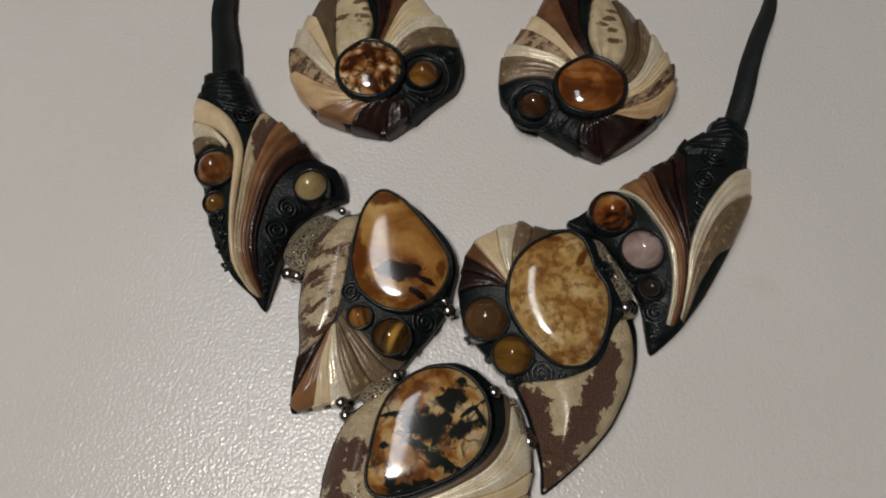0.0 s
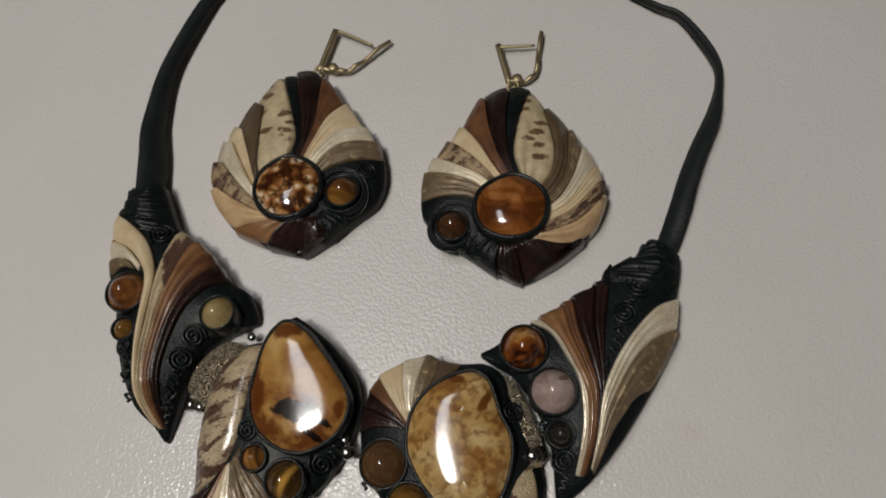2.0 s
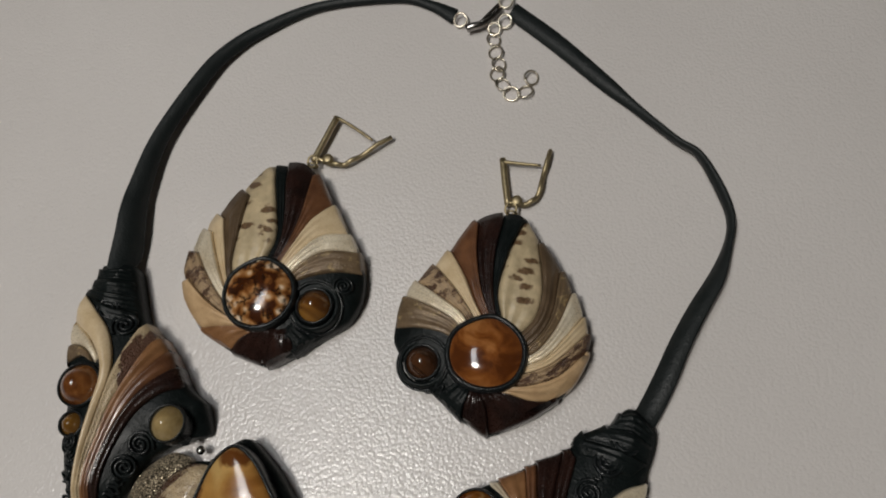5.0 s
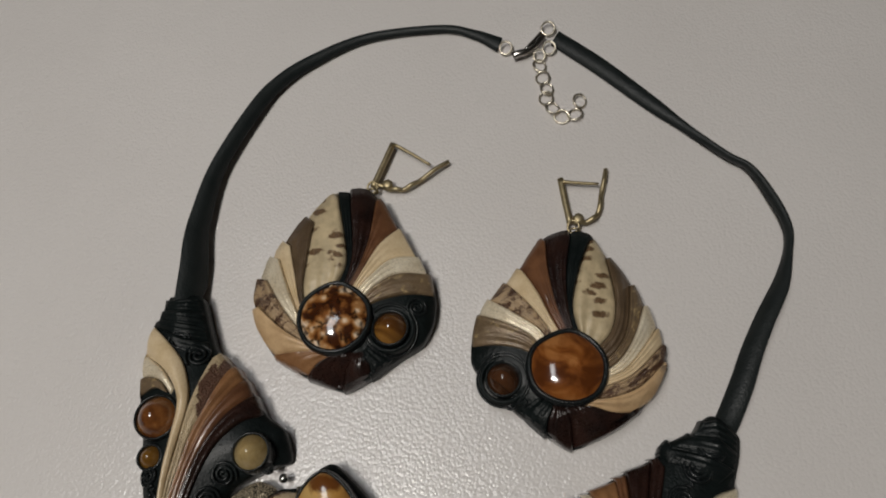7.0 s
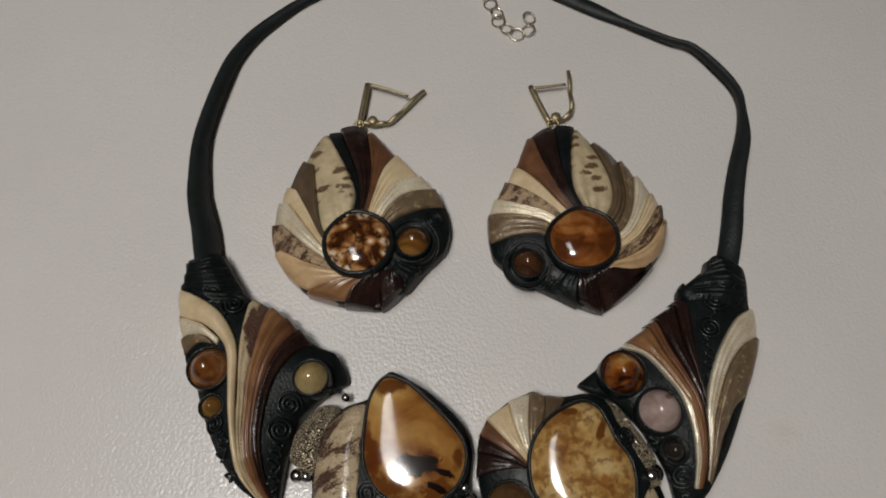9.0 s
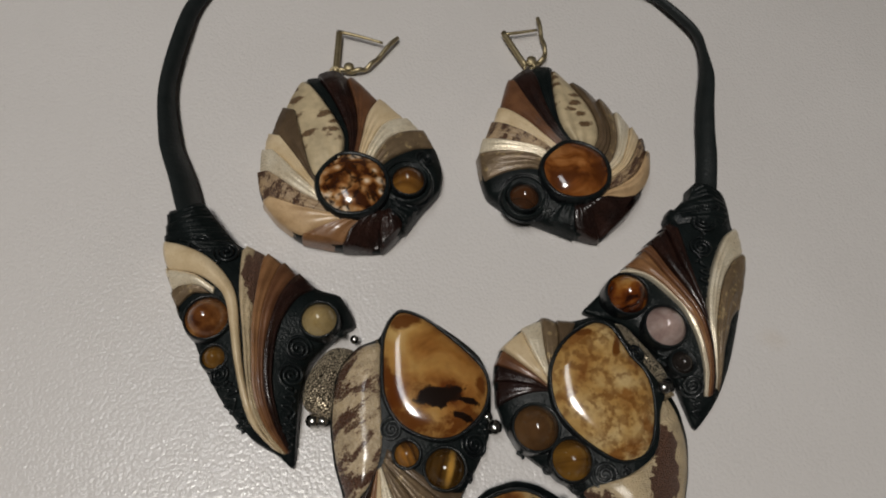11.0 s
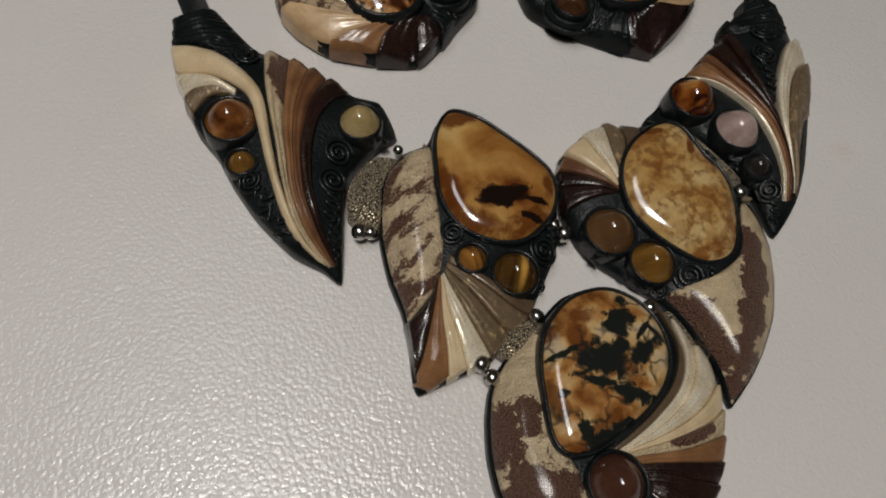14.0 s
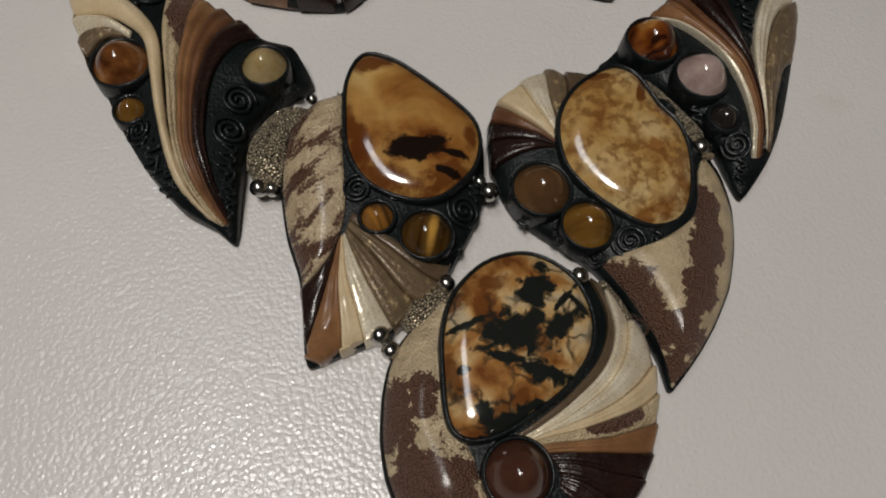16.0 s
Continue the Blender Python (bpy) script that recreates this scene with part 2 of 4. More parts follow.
MAT = {
    "black": leather("black_leather", (0.008, 0.011, 0.011), (0.004, 0.006, 0.006), 0.38, coat=0.02, grain=0.45, spec=0.14),
    "strap": leather("strap_leather", (0.012, 0.015, 0.015), (0.007, 0.010, 0.010), 0.48, grain=0.35, spec=0.3),
    "edge": leather("waxed_black_edge", (0.010, 0.013, 0.013), (0.005, 0.006, 0.007), 0.30, coat=0.08, grain=0.25, spec=0.25),
    "tan": leather("tan_leather", (0.58, 0.40, 0.225), (0.42, 0.27, 0.14), 0.34, coat=0.35, grain=0.12),
    "cream": leather("cream_leather", (0.66, 0.525, 0.34), (0.53, 0.40, 0.235), 0.32, coat=0.35, grain=0.12),
    "pearl": leather("pearly_white_leather", (0.86, 0.77, 0.60), (0.68, 0.575, 0.41), 0.30, sheen=0.3, coat=0.5, grain=0.3),
    "brown": leather("brown_leather", (0.165, 0.073, 0.033), (0.095, 0.040, 0.019), 0.32, coat=0.35, grain=0.15),
    "dark": leather("dark_brown_leather", (0.025, 0.0105, 0.0075), (0.010, 0.0048, 0.004), 0.30, coat=0.28, grain=0.25, spec=0.4),
    "taupe": leather("taupe_leather", (0.135, 0.090, 0.052), (0.088, 0.058, 0.033), 0.36, sheen=0.15, coat=0.2, grain=0.3),
    "mid": leather("chestnut_leather", (0.27, 0.135, 0.058), (0.165, 0.075, 0.031), 0.32, coat=0.35, grain=0.15),
    "speckle": printed("spotted_cream_leather", (0.56, 0.45, 0.28), (0.165, 0.098, 0.05), 0.21, (0.62, 1.35, 0), 0.40, 0.50, turn=8, dots=0.45),
    "snake": printed("snake_print_leather", (0.44, 0.31, 0.18), (0.085, 0.038, 0.02), 0.26, (0.6, 1.5, 1), 0.43, 0.50, crackle=0.3, grain=0.6, turn=40, scaly=0.4),
    "hide": printed("cracked_hide", (0.52, 0.40, 0.25), (0.165, 0.083, 0.053), 0.125, (0.55, 1.7, 1), 0.47, 0.51, rough=0.28, crackle=0.16, grain=0.9, turn=24, coat=0.5, shift=(3, 1, 0), scaly=0.7, rumple=1.6),
    "hide_soft": printed("patched_hide", (0.53, 0.41, 0.25), (0.20, 0.105, 0.070), 0.20, (1, 1, 1), 0.45, 0.50, rough=0.36, crackle=0.3, grain=0.9, coat=0.2, scaly=0.9, patches=((13, 25, 8, 6, -50), (17, 18, 9, 5.4, -55), (21.5, 14.5, 5.6, 4.2, -50), (28.5, 21.5, 6, 3.8, 45), (33, 29.5, 7, 4.2, 65), (36, 37, 4.2, 5, 0), (18.5, 8, 2.8, 2.6, 0), (-61.5, 104, 9, 2.6, 80), (2, 0.5, 6, 1.7, 5))),
    "hide_lower": printed("patched_hide_below", (0.55, 0.43, 0.27), (0.20, 0.105, 0.070), 0.20, (1, 1, 1), 0.45, 0.50, rough=0.32, crackle=0.3, grain=0.9, coat=0.25, scaly=0.9, rumple=1.6, patches=((-36, 11.5, 7, 4.6, 75), (-30, 13, 4.5, 2.8, 80), (-35, -1, 8, 5.4, 10), (-29, -3, 6.5, 5.4, 80), (-31, -13, 8, 4, 20))),
    "gilt": printed("gilded_taupe_leather", (0.20, 0.138, 0.08), (0.50, 0.37, 0.19), 0.45, (1, 1, 1), 0.56, 0.68, rough=0.32, grain=0.5, sheen=0.25),
    "honey": agate("honey_agate", [(0.34, (0.13, 0.040, 0.009)), (0.45, (0.26, 0.11, 0.025)), (0.58, (0.38, 0.20, 0.055)), (0.72, (0.50, 0.32, 0.115))], 0.07, 0.5, ink=(0.009, 0.0045, 0.003), patches=((-19.5, 61.3, 6.4, 2.7, -8), (-12.5, 58.5, 4, 0.9, -25), (-14.5, 55, 3.4, 0.9, -30)), ragged=2.3, ink_scale=0.3, soft=0.75, stain=(0.10, 0.026, 0.005), stain_patches=((-19.5, 61.5, 8.5, 4.2, -8), (-27, 56.5, 6.5, 3.6, -40), (-15, 54, 9, 3.4, 20), (-31, 65, 3.0, 10, 0), (-24, 82.5, 6, 2.6, 0), (-8, 62, 1.6, 5, -20))),
    "cloud": agate("cloudy_agate", [(0.32, (0.24, 0.105, 0.028)), (0.43, (0.36, 0.20, 0.06)), (0.54, (0.45, 0.285, 0.105)), (0.68, (0.52, 0.37, 0.17))], 0.085, 0.3, ink=(0.13, 0.045, 0.010), patches=((30.5, 64.5, 3.2, 1.3, 60), (23, 70, 2.0, 1.0, 0)), ragged=1.6, soft=0.5, cells=0.2, veins=0.7, vein_scale=0.14, vein_wide=0.36, vein_gate=0.5, stain=(0.24, 0.10, 0.024), stain_patches=((33, 42, 3.0, 5, 15), (26, 38, 6, 2.2, 0), (29, 52, 3, 2, 0))),
    "moss": agate("dendritic_agate", [(0.34, (0.15, 0.050, 0.012)), (0.45, (0.33, 0.155, 0.045)), (0.56, (0.50, 0.335, 0.15)), (0.68, (0.44, 0.36, 0.25))], 0.14, 0.35, ink=(0.011, 0.013, 0.011), patches=((-11, 19.5, 6.8, 4.6, -20), (-15.5, 20.5, 3.2, 1.8, 30), (-5, 27, 4.6, 3.0, 60), (-2.5, 19, 4.5, 2.2, 20), (0, 24, 4, 0.6, 35), (1.8, 22.5, 3.5, 0.6, -60), (-8, 11.5, 6, 2.0, -30), (-14, 15.5, 5, 1.0, -25), (-19, 23, 4, 0.7, 10), (-16, 5, 6, 1.4, 15), (-20.5, 7, 1.3, 3, 0), (-22.5, 15, 1.5, 1, 0)), ragged=2.8, ink_scale=0.36, soft=0.55, veins=0.7, vein_wide=0.09, stain=(0.12, 0.040, 0.010), stain_patches=((-20, 28, 5, 2.5, 30), (-18, 6.5, 7, 3, 15), (-24, 15, 2, 7, 0), (-10, 19, 9, 6, -30), (-13, 30, 4, 2, 0))),
    "net": agate("netted_agate", [(0.30, (0.05, 0.015, 0.005)), (0.42, (0.22, 0.082, 0.022)), (0.54, (0.42, 0.22, 0.085)), (0.68, (0.72, 0.56, 0.40))], 0.16, 0.3, ink=(0.02, 0.007, 0.003), cells=0.55, veins=0.95, vein_scale=0.27, vein_wide=0.22, vein_gate=0.35),
    "amber_agate": agate("amber_agate", [(0.36, (0.085, 0.024, 0.006)), (0.46, (0.20, 0.064, 0.014)), (0.56, (0.36, 0.15, 0.045)), (0.66, (0.19, 0.06, 0.014))], 0.09, 1.0),
    "carnelian": agate("carnelian", [(0.34, (0.06, 0.017, 0.005)), (0.46, (0.18, 0.066, 0.018)), (0.60, (0.33, 0.155, 0.05))], 0.10, 0.8),
    "jasper": agate("dark_amber_jasper", [(0.36, (0.022, 0.006, 0.003)), (0.48, (0.13, 0.032, 0.006)), (0.60, (0.26, 0.09, 0.015)), (0.72, (0.45, 0.24, 0.07))], 0.15, 1.0),
    "olive": agate("olive_agate", [(0.3, (0.20, 0.135, 0.05)), (0.5, (0.29, 0.205, 0.085)), (0.7, (0.36, 0.275, 0.14))], 0.16, 0.8),
    "pink": agate("pale_pink_agate", [(0.3, (0.26, 0.175, 0.155)), (0.5, (0.36, 0.265, 0.235)), (0.7, (0.43, 0.345, 0.32))], 0.14, 1.2, ink=(0.16, 0.09, 0.08), patches=((50.5, 71.0, 1.6, 0.9, 20),), ragged=1.0, ink_scale=0.6),
    "umber": agate("brown_agate", [(0.3, (0.055, 0.028, 0.012)), (0.5, (0.095, 0.047, 0.019)), (0.7, (0.14, 0.072, 0.028))], 0.1, 0.6),
    "rust": agate("reddish_brown_agate", [(0.3, (0.036, 0.0135, 0.008)), (0.5, (0.058, 0.0225, 0.0135)), (0.7, (0.085, 0.036, 0.022))], 0.1, 0.5),
    "onyx": agate("onyx", [(0.3, (0.012, 0.010, 0.009)), (0.7, (0.03, 0.024, 0.02))], 0.1, 0.5),
    "tiger": tiger("tiger_eye", (0.030, 0.012, 0.003), (0.34, 0.18, 0.035), -25, 0.5, eye=(-20.2, 44.2, 7.0, 1.15, 66)),
    "tiger_fine": tiger("banded_tiger_eye", (0.03, 0.010, 0.004), (0.30, 0.13, 0.025), 15, 0.9),
    "tiger_soft": tiger("soft_tiger_eye", (0.09, 0.034, 0.008), (0.26, 0.12, 0.024), 70, 0.4),
    "gold_eye": tiger("golden_tiger_eye", (0.085, 0.036, 0.007), (0.25, 0.125, 0.022), 80, 0.2),
    "dark_eye": tiger("dark_tiger_eye", (0.014, 0.007, 0.004), (0.065, 0.026, 0.011), 60, 0.4),
    "gunmetal": metal("gunmetal", (0.58, 0.56, 0.53), 0.2, 0.05),
    "brass": metal("antique_brass", (0.52, 0.43, 0.26), 0.5),
    "silver": metal("pale_gilt_metal", (0.85, 0.78, 0.64), 0.3),
    "steel": metal("dark_steel", (0.42, 0.40, 0.38), 0.24),
    "woven": woven("scaled_foil_leather", (0.72, 0.60, 0.42), (0.05, 0.04, 0.028)),
    "cover": pebbled_cover(),
    "wall": plain("painted_plaster", (0.50, 0.49, 0.47)),
    "floor": plain("floor_laminate", (0.26, 0.18, 0.12), 0.5),
    "lamp": plain("white_enamel", (0.75, 0.74, 0.72), 0.4),
}


# ---- building tools (plan in millimetres) ----
def part(name, bm, material, parent=None, label="", smooth=True):
    me = bpy.data.meshes.new(name)
    bmesh.ops.recalc_face_normals(bm, faces=bm.faces[:])
    for f in bm.faces:
        f.smooth = smooth
    bm.to_mesh(me)
    bm.free()
    me.materials.append(MAT[material])
    ob = new(name, me)
    if parent is not None:
        ob.parent = parent
        base = parent.matrix_world if parent.parent is None else parent.parent.matrix_world
        ob.matrix_parent_inverse = base.inverted() if parent.parent is None else Matrix.Identity(4)
    if label:
        tagged(ob, label)
    return ob


def thing(name, at, label, category, group=""):
    ob = new(name)
    ob.empty_display_size = 0.01
    ob.matrix_world = Matrix.Translation([c * MM for c in at])
    bpy.context.view_layer.update()
    return tagged(ob, label, category, group)


def spline(points, count, closed=False, tight=1.0):
    """A smooth run of count places through the control points."""
    p = np.array(points, float)
    n = len(p)
    out = []
    spans = n if closed else n - 1
    for k in range(count):
        s = k * spans / (count if closed else count - 1)
        i = min(int(s), spans - 1)
        u = s - i
        if closed:
            a, b, c, d = (p[(i + j) % n] for j in (-1, 0, 1, 2))
        else:
            b, c = p[i], p[i + 1]
            a = p[i - 1] if i else 2 * b - c
            d = p[i + 2] if i + 2 < n else 2 * c - b
        m, n_ = tight * (c - a) / 2, tight * (d - b) / 2
        out.append((2 * u ** 3 - 3 * u * u + 1) * b + (u ** 3 - 2 * u * u + u) * m + (3 * u * u - 2 * u ** 3) * c + (u ** 3 - u * u) * n_)
    return np.array(out)


def edge_distance(p, poly):
    b = np.roll(poly, -1, 0)
    ab = b - poly
    u = np.clip(((p - poly) * ab).sum(1) / ((ab ** 2).sum(1) + 1e-9), 0, 1)
    return float(np.sqrt((((poly + ab * u[:, None]) - p) ** 2).sum(1)).min())


def nearest_rim(p, poly):
    b = np.roll(poly, -1, 0)
    ab = b - poly
    u = np.clip(((p - poly) * ab).sum(1) / ((ab ** 2).sum(1) + 1e-9), 0, 1)
    at = poly + ab * u[:, None]
    return at[((at - p) ** 2).sum(1).argmin()]


def is_inside(p, poly):
    a, b = poly, np.roll(poly, -1, 0)
    cross = (a[:, 1] > p[1]) != (b[:, 1] > p[1])
    with np.errstate(divide="ignore", invalid="ignore"):
        x = (b[:, 0] - a[:, 0]) * (p[1] - a[:, 1]) / (b[:, 1] - a[:, 1]) + a[:, 0]
    return bool((cross & (p[0] < x)).sum() % 2)


class Relief:
    """The pillowed top of one leather piece: RIM high at its edge and rising to CROWN inside."""
    FALL = 7.0

    def __init__(self, outline, rim=4.5, crown=9.7, tips=(), rise=(0, 0), sharp=4):
        self.RIM, self.CROWN, self.tips, self.rise = rim, crown, tips, rise
        self.poly = spline(outline, len(outline) * sharp, True, 0.6)

    def height(self, p):
        d = edge_distance(np.array(p), self.poly) if is_inside(p, self.poly) else 0.0
        h = self.RIM + (self.CROWN - self.RIM) * (1 - math.exp(-d / self.FALL)) + self.rise[1] * max(0.0, p[1] - self.rise[0])
        for x, y, r in self.tips:
            h = 2.0 + (h - 2.0) * min(1.0, math.hypot(p[0] - x, p[1] - y) / r) ** 0.7
        return h


def grid_mesh(rows, closed_u=False, cap=False):
    """Quads over rows of places (mm)."""
    bm = bmesh.new()
    vs = [[bm.verts.new([c * MM for c in p]) for p in r] for r in rows]
    n = len(vs[0])
    for a, b in zip(vs, vs[1:]):
        for k in range(n if closed_u else n - 1):
            q = (a[k], a[(k + 1) % n], b[(k + 1) % n], b[k])
            bm.faces.new(q)
    if cap:
        bm.faces.new(vs[-1])
    return bm


def backing(relief, drop=0.35):
    """The black leather body: waxed side walls and a pillowed top."""
    from mathutils.geometry import delaunay_2d_cdt
    poly = relief.poly
    lo, hi = poly.min(0), poly.max(0)
    pts = [Vector(p) for p in poly]
    step = 2.2
    for i, x in enumerate(np.arange(lo[0], hi[0], step)):
        for y in np.arange(lo[1], hi[1], step):
            q = np.array((x, y + (i % 2) * step / 2))
            if is_inside(q, poly) and edge_distance(q, poly) > 0.8:
                pts.append(Vector(q))
    n = len(poly)
    verts, _, faces, *_ = delaunay_2d_cdt(pts, [(k, (k + 1) % n) for k in range(n)], [], 1, 1e-5)
    bm = bmesh.new()
    top = [bm.verts.new((v.x * MM, v.y * MM, (relief.height((v.x, v.y)) - drop) * MM)) for v in verts]
    for f in faces:
        if len(set(f)) == 3:
            bm.faces.new([top[i] for i in f])
    centre = poly.mean(0)
    last = top[:n]
    for k_z, out in ((0.6, 0.15), (0.28, 0.2), (0.03, 0.0)):
        ring = []
        for k in range(n):
            t = poly[(k + 1) % n] - poly[k - 1]
            nrm = np.array((t[1], -t[0])) / (np.linalg.norm(t) + 1e-9)
            if (poly[k] + nrm - centre) @ (poly[k] - centre) < (poly[k] - nrm - centre) @ (poly[k] - centre):
                nrm = -nrm
            p = poly[k] + nrm * out
            ring.append(bm.verts.new((p[0] * MM, p[1] * MM, max(0.1, relief.height(poly[k]) * k_z) * MM)))
        for k in range(n):
            bm.faces.new((last[k], last[(k + 1) % n], ring[(k + 1) % n], ring[k]))
        last = ring
    bm.faces.new(last)
    return bm


def tuck_in(line, poly, margin=0.45):
    """Moves places that overhang a piece's rim to just inside it."""
    out = []
    for p in line:
        rim = nearest_rim(p, poly)
        gap = np.linalg.norm(rim - p)
        if is_inside(p, poly):
            q = rim + (p - rim) / (gap + 1e-9) * margin if gap < margin else p
        else:
            q = rim + (rim - p) / (gap + 1e-9) * margin
        out.append(q)
    return np.array(out)


def pleat(relief, a, b, lift=0.25, swell=0.22, wrap=True, seed=0, ridges=0, nu=34, nv=19, step=0.8, crease=0.0, shingle=True, most=1.3):
    """A fold of leather between two edge curves; a shingled one has a rounded lip along its first edge and
    slopes down under its neighbour's lip, any other swells in the middle; wrap tucks its outer end over the rim."""
    rng = random.Random(seed)
    ca, cb = (tuck_in(spline(c, nu), relief.poly) for c in (a, b))
    wob = [rng.uniform(-0.12, 0.12) for _ in range(nu)]
    phase = rng.uniform(0, 6)
    rows = []
    for k in range(nu):
        w = np.linalg.norm(cb[k] - ca[k])
        high = min(swell * w, most) + (0.22 if shingle else 0.08)
        inner = k / (nu - 1)
        row = []
        for j in range(nv):
            v = (j / (nv - 1)) ** (1.35 if shingle else 1.0)
            g = 0.008 + 0.984 * v
            p = ca[k] * (1 - g) + cb[k] * g
            z = relief.height(p) + lift
            if shingle:
                z += high * ((1 - v) ** 0.9 * min(1.0, v / 0.09) ** 0.5 + 0.3 * math.sin(math.pi * v))
            else:
                z += high * math.sin(math.pi * v) ** 0.75
            if ridges:
                z += 0.16 * math.sin(v * 2 * math.pi * ridges + 1.1 * math.sin(k * 0.21) + phase) * min(1, w / 3)
            if crease:
                z += crease * inner ** 0.7 * math.sin(v * math.pi * 6 + phase + 1.5 * inner) * min(1.0, w / 2.5)
                z += 0.35 * crease * math.sin(v * math.pi * 3 + 2 * phase) * min(1.0, w / 6)
            z -= 0.7 * max(0.0, inner - 0.7) / 0.3
            z += 0.09 * noise.noise(Vector((p[0] * 0.4, p[1] * 0.4, seed))) + 0.03 * wob[k]
            row.append((p[0], p[1], z))
        skirt_a = (row[0][0], row[0][1], row[0][2] - 1.0)
        skirt_b = (row[-1][0], row[-1][1], row[-1][2] - 1.0)
        rows.append([skirt_a] + row + [skirt_b])
    first, second = np.array(rows[0]), np.array(rows[2])
    way = first - second
    way[:, 2] = 0
    way /= np.linalg.norm(way, axis=1)[:, None] + 1e-9
    if wrap:
        for out, z in ((-0.35, 0.88), (0.0, 0.55), (0.05, 0.15)):
            r = first.copy()
            for q, w_, v in zip(r, way, np.linspace(0, 1, len(r))):
                rim = nearest_rim(q[:2], relief.poly)
                d = rim - q[:2]
                gap = np.linalg.norm(d)
                d = d / gap if is_inside(q[:2], relief.poly) and 0.05 < gap < 4 else w_[:2]
                q[:2] = (rim if gap < 4 else q[:2]) + d * (out + step * (1 - v))
            r[:, 2] = np.maximum(0.4, first[:, 2] * z)
            rows.insert(0, r.tolist())
    else:
        r = first.copy()
        r[:, 2] -= 0.9
        rows.insert(0, r.tolist())
    end = np.array(rows[-1])
    end[:, 2] -= 1.2
    rows.append(end.tolist())
    return grid_mesh(rows)


def sweep(points, radius, closed=False, sides=8, taper=0.0):
    """A round cord along places (mm)."""
    p = np.array(points, float)
    n = len(p)
    rows = []
    for k in range(n):
        t = p[(k + 1) % n] - p[k - 1] if closed else p[min(k + 1, n - 1)] - p[max(k - 1, 0)]
        t /= np.linalg.norm(t) + 1e-9
        s = np.cross(t, (0, 0, 1))
        s = s / np.linalg.norm(s) if np.linalg.norm(s) > 1e-6 else np.array((1.0, 0, 0))
        u = np.cross(s, t)
        r = radius * (1 - taper * k / max(1, n - 1))
        rows.append([p[k] + r * (math.cos(x) * s + math.sin(x) * u) for x in (2 * math.pi * j / sides for j in range(sides))])
    if closed:
        rows.append(rows[0])
    bm = grid_mesh(rows, closed_u=True)
    if closed:
        bmesh.ops.remove_doubles(bm, verts=bm.verts[:], dist=1e-7)
    else:
        bm.verts.ensure_lookup_table()
        bm.faces.new(bm.verts[:sides])
        bm.faces.new(bm.verts[-sides:])
    return bm


def bezel(relief, ring, top, width=0.95):
    """A rolled leather collar round a stone, from the body up to its girdle."""
    c = ring.mean(0)
    rows = []
    ground = [relief.height(p) - 1.5 for p in ring]
    for out, up in ((1.15, 0.0), (1.12, 0.45), (1.0, 0.8), (0.72, 0.98), (0.35, 1.0), (0.08, 0.9), (-0.12, 0.7)):
        row = []
        for k, p in enumerate(ring):
            t = ring[(k + 1) % len(ring)] - ring[k - 1]
            nrm = np.array((t[1], -t[0])) / np.linalg.norm(t)
            if nrm @ (p - c) < 0:
                nrm = -nrm
            q = p + nrm * out * width
            row.append((q[0], q[1], ground[k] + (top - ground[k]) * up))
        rows.append(row)
    return grid_mesh(rows, closed_u=True)


def cabochon(ring, z, rise, power=2.3, rings=14, ridge=0.0):
    """A polished dome over a closed outline, flatter on top the higher its power; ridge draws its crown out along the longer axis."""
    c = ring.mean(0)
    d = ring - c
    axis = np.linalg.eigh(d.T @ d)[1][:, 1]
    along = d @ axis
    half = abs(along).max()
    spine = c + np.outer(np.clip(along, -ridge * half, ridge * half), axis)
    sag = (along / half) ** 2
    rows = [[(*(c + (p - c) * 0.99), z - 1.5) for p in ring]]
    for k in range(rings + 1):
        s = max(0.004, math.cos(k / rings * math.pi / 2))
        rows.append([(*(q + (p - q) * s), z + rise * (0.32 * (1 - s * s) + 0.68 * (1 - s ** power)) * (1 - 0.10 * ridge * e)) for p, q, e in zip(ring, spine, sag)])
    return grid_mesh(rows, closed_u=True, cap=True)


def circle(x, y, r, n=40):
    return np.array([(x + r * math.cos(2 * math.pi * k / n), y + r * math.sin(2 * math.pi * k / n)) for k in range(n)])


def set_round(parent, relief, x, y, r, material, label, rise=None, up=1.0):
    """A round bead in its black collar."""
    g = relief.height((x, y)) + up
    ring = circle(x, y, r)
    part("bezel", bezel(relief, ring, g, 0.8), "edge", parent)
    part("bead", cabochon(ring, g - 0.9, rise or 0.92 * r, 2.05), material, parent, label)


def set_stone(parent, relief, outline, material, label, up=1.2, rise=3.6, width=1.0, power=2.4, ridge=0.45):
    ring = spline(outline, 72, True)
    c = ring.mean(0)
    g = relief.height(c) + up
    for name, bm, m, tag in (("bezel", bezel(relief, ring, g, width), "edge", ""), ("stone", cabochon(ring, g - 0.5, rise, power, 18, ridge), material, label)):
        for v in bm.verts:
            v.co.z += relief.rise[1] * (v.co.y - c[1] * MM) * min(1.0, v.co.z / (g * MM))
        part(name, bm, m, parent, tag)


def coil(parent, relief, x, y, r, turns=2.6, start=0.0, hand=1):
    """A flat spiral of black cord."""
    n = 56
    r *= 1.22
    pts = []
    for k in range(n):
        u = k / (n - 1)
        a = start + hand * u * turns * 2 * math.pi
        q = (x + r * (0.12 + 0.88 * u) * math.cos(a), y + r * (0.12 + 0.88 * u) * math.sin(a))
        pts.append((*q, relief.height(q) + 0.30))
    part("spiral_cord", sweep(pts, 0.115 * r + 0.06, sides=7), "edge", parent)


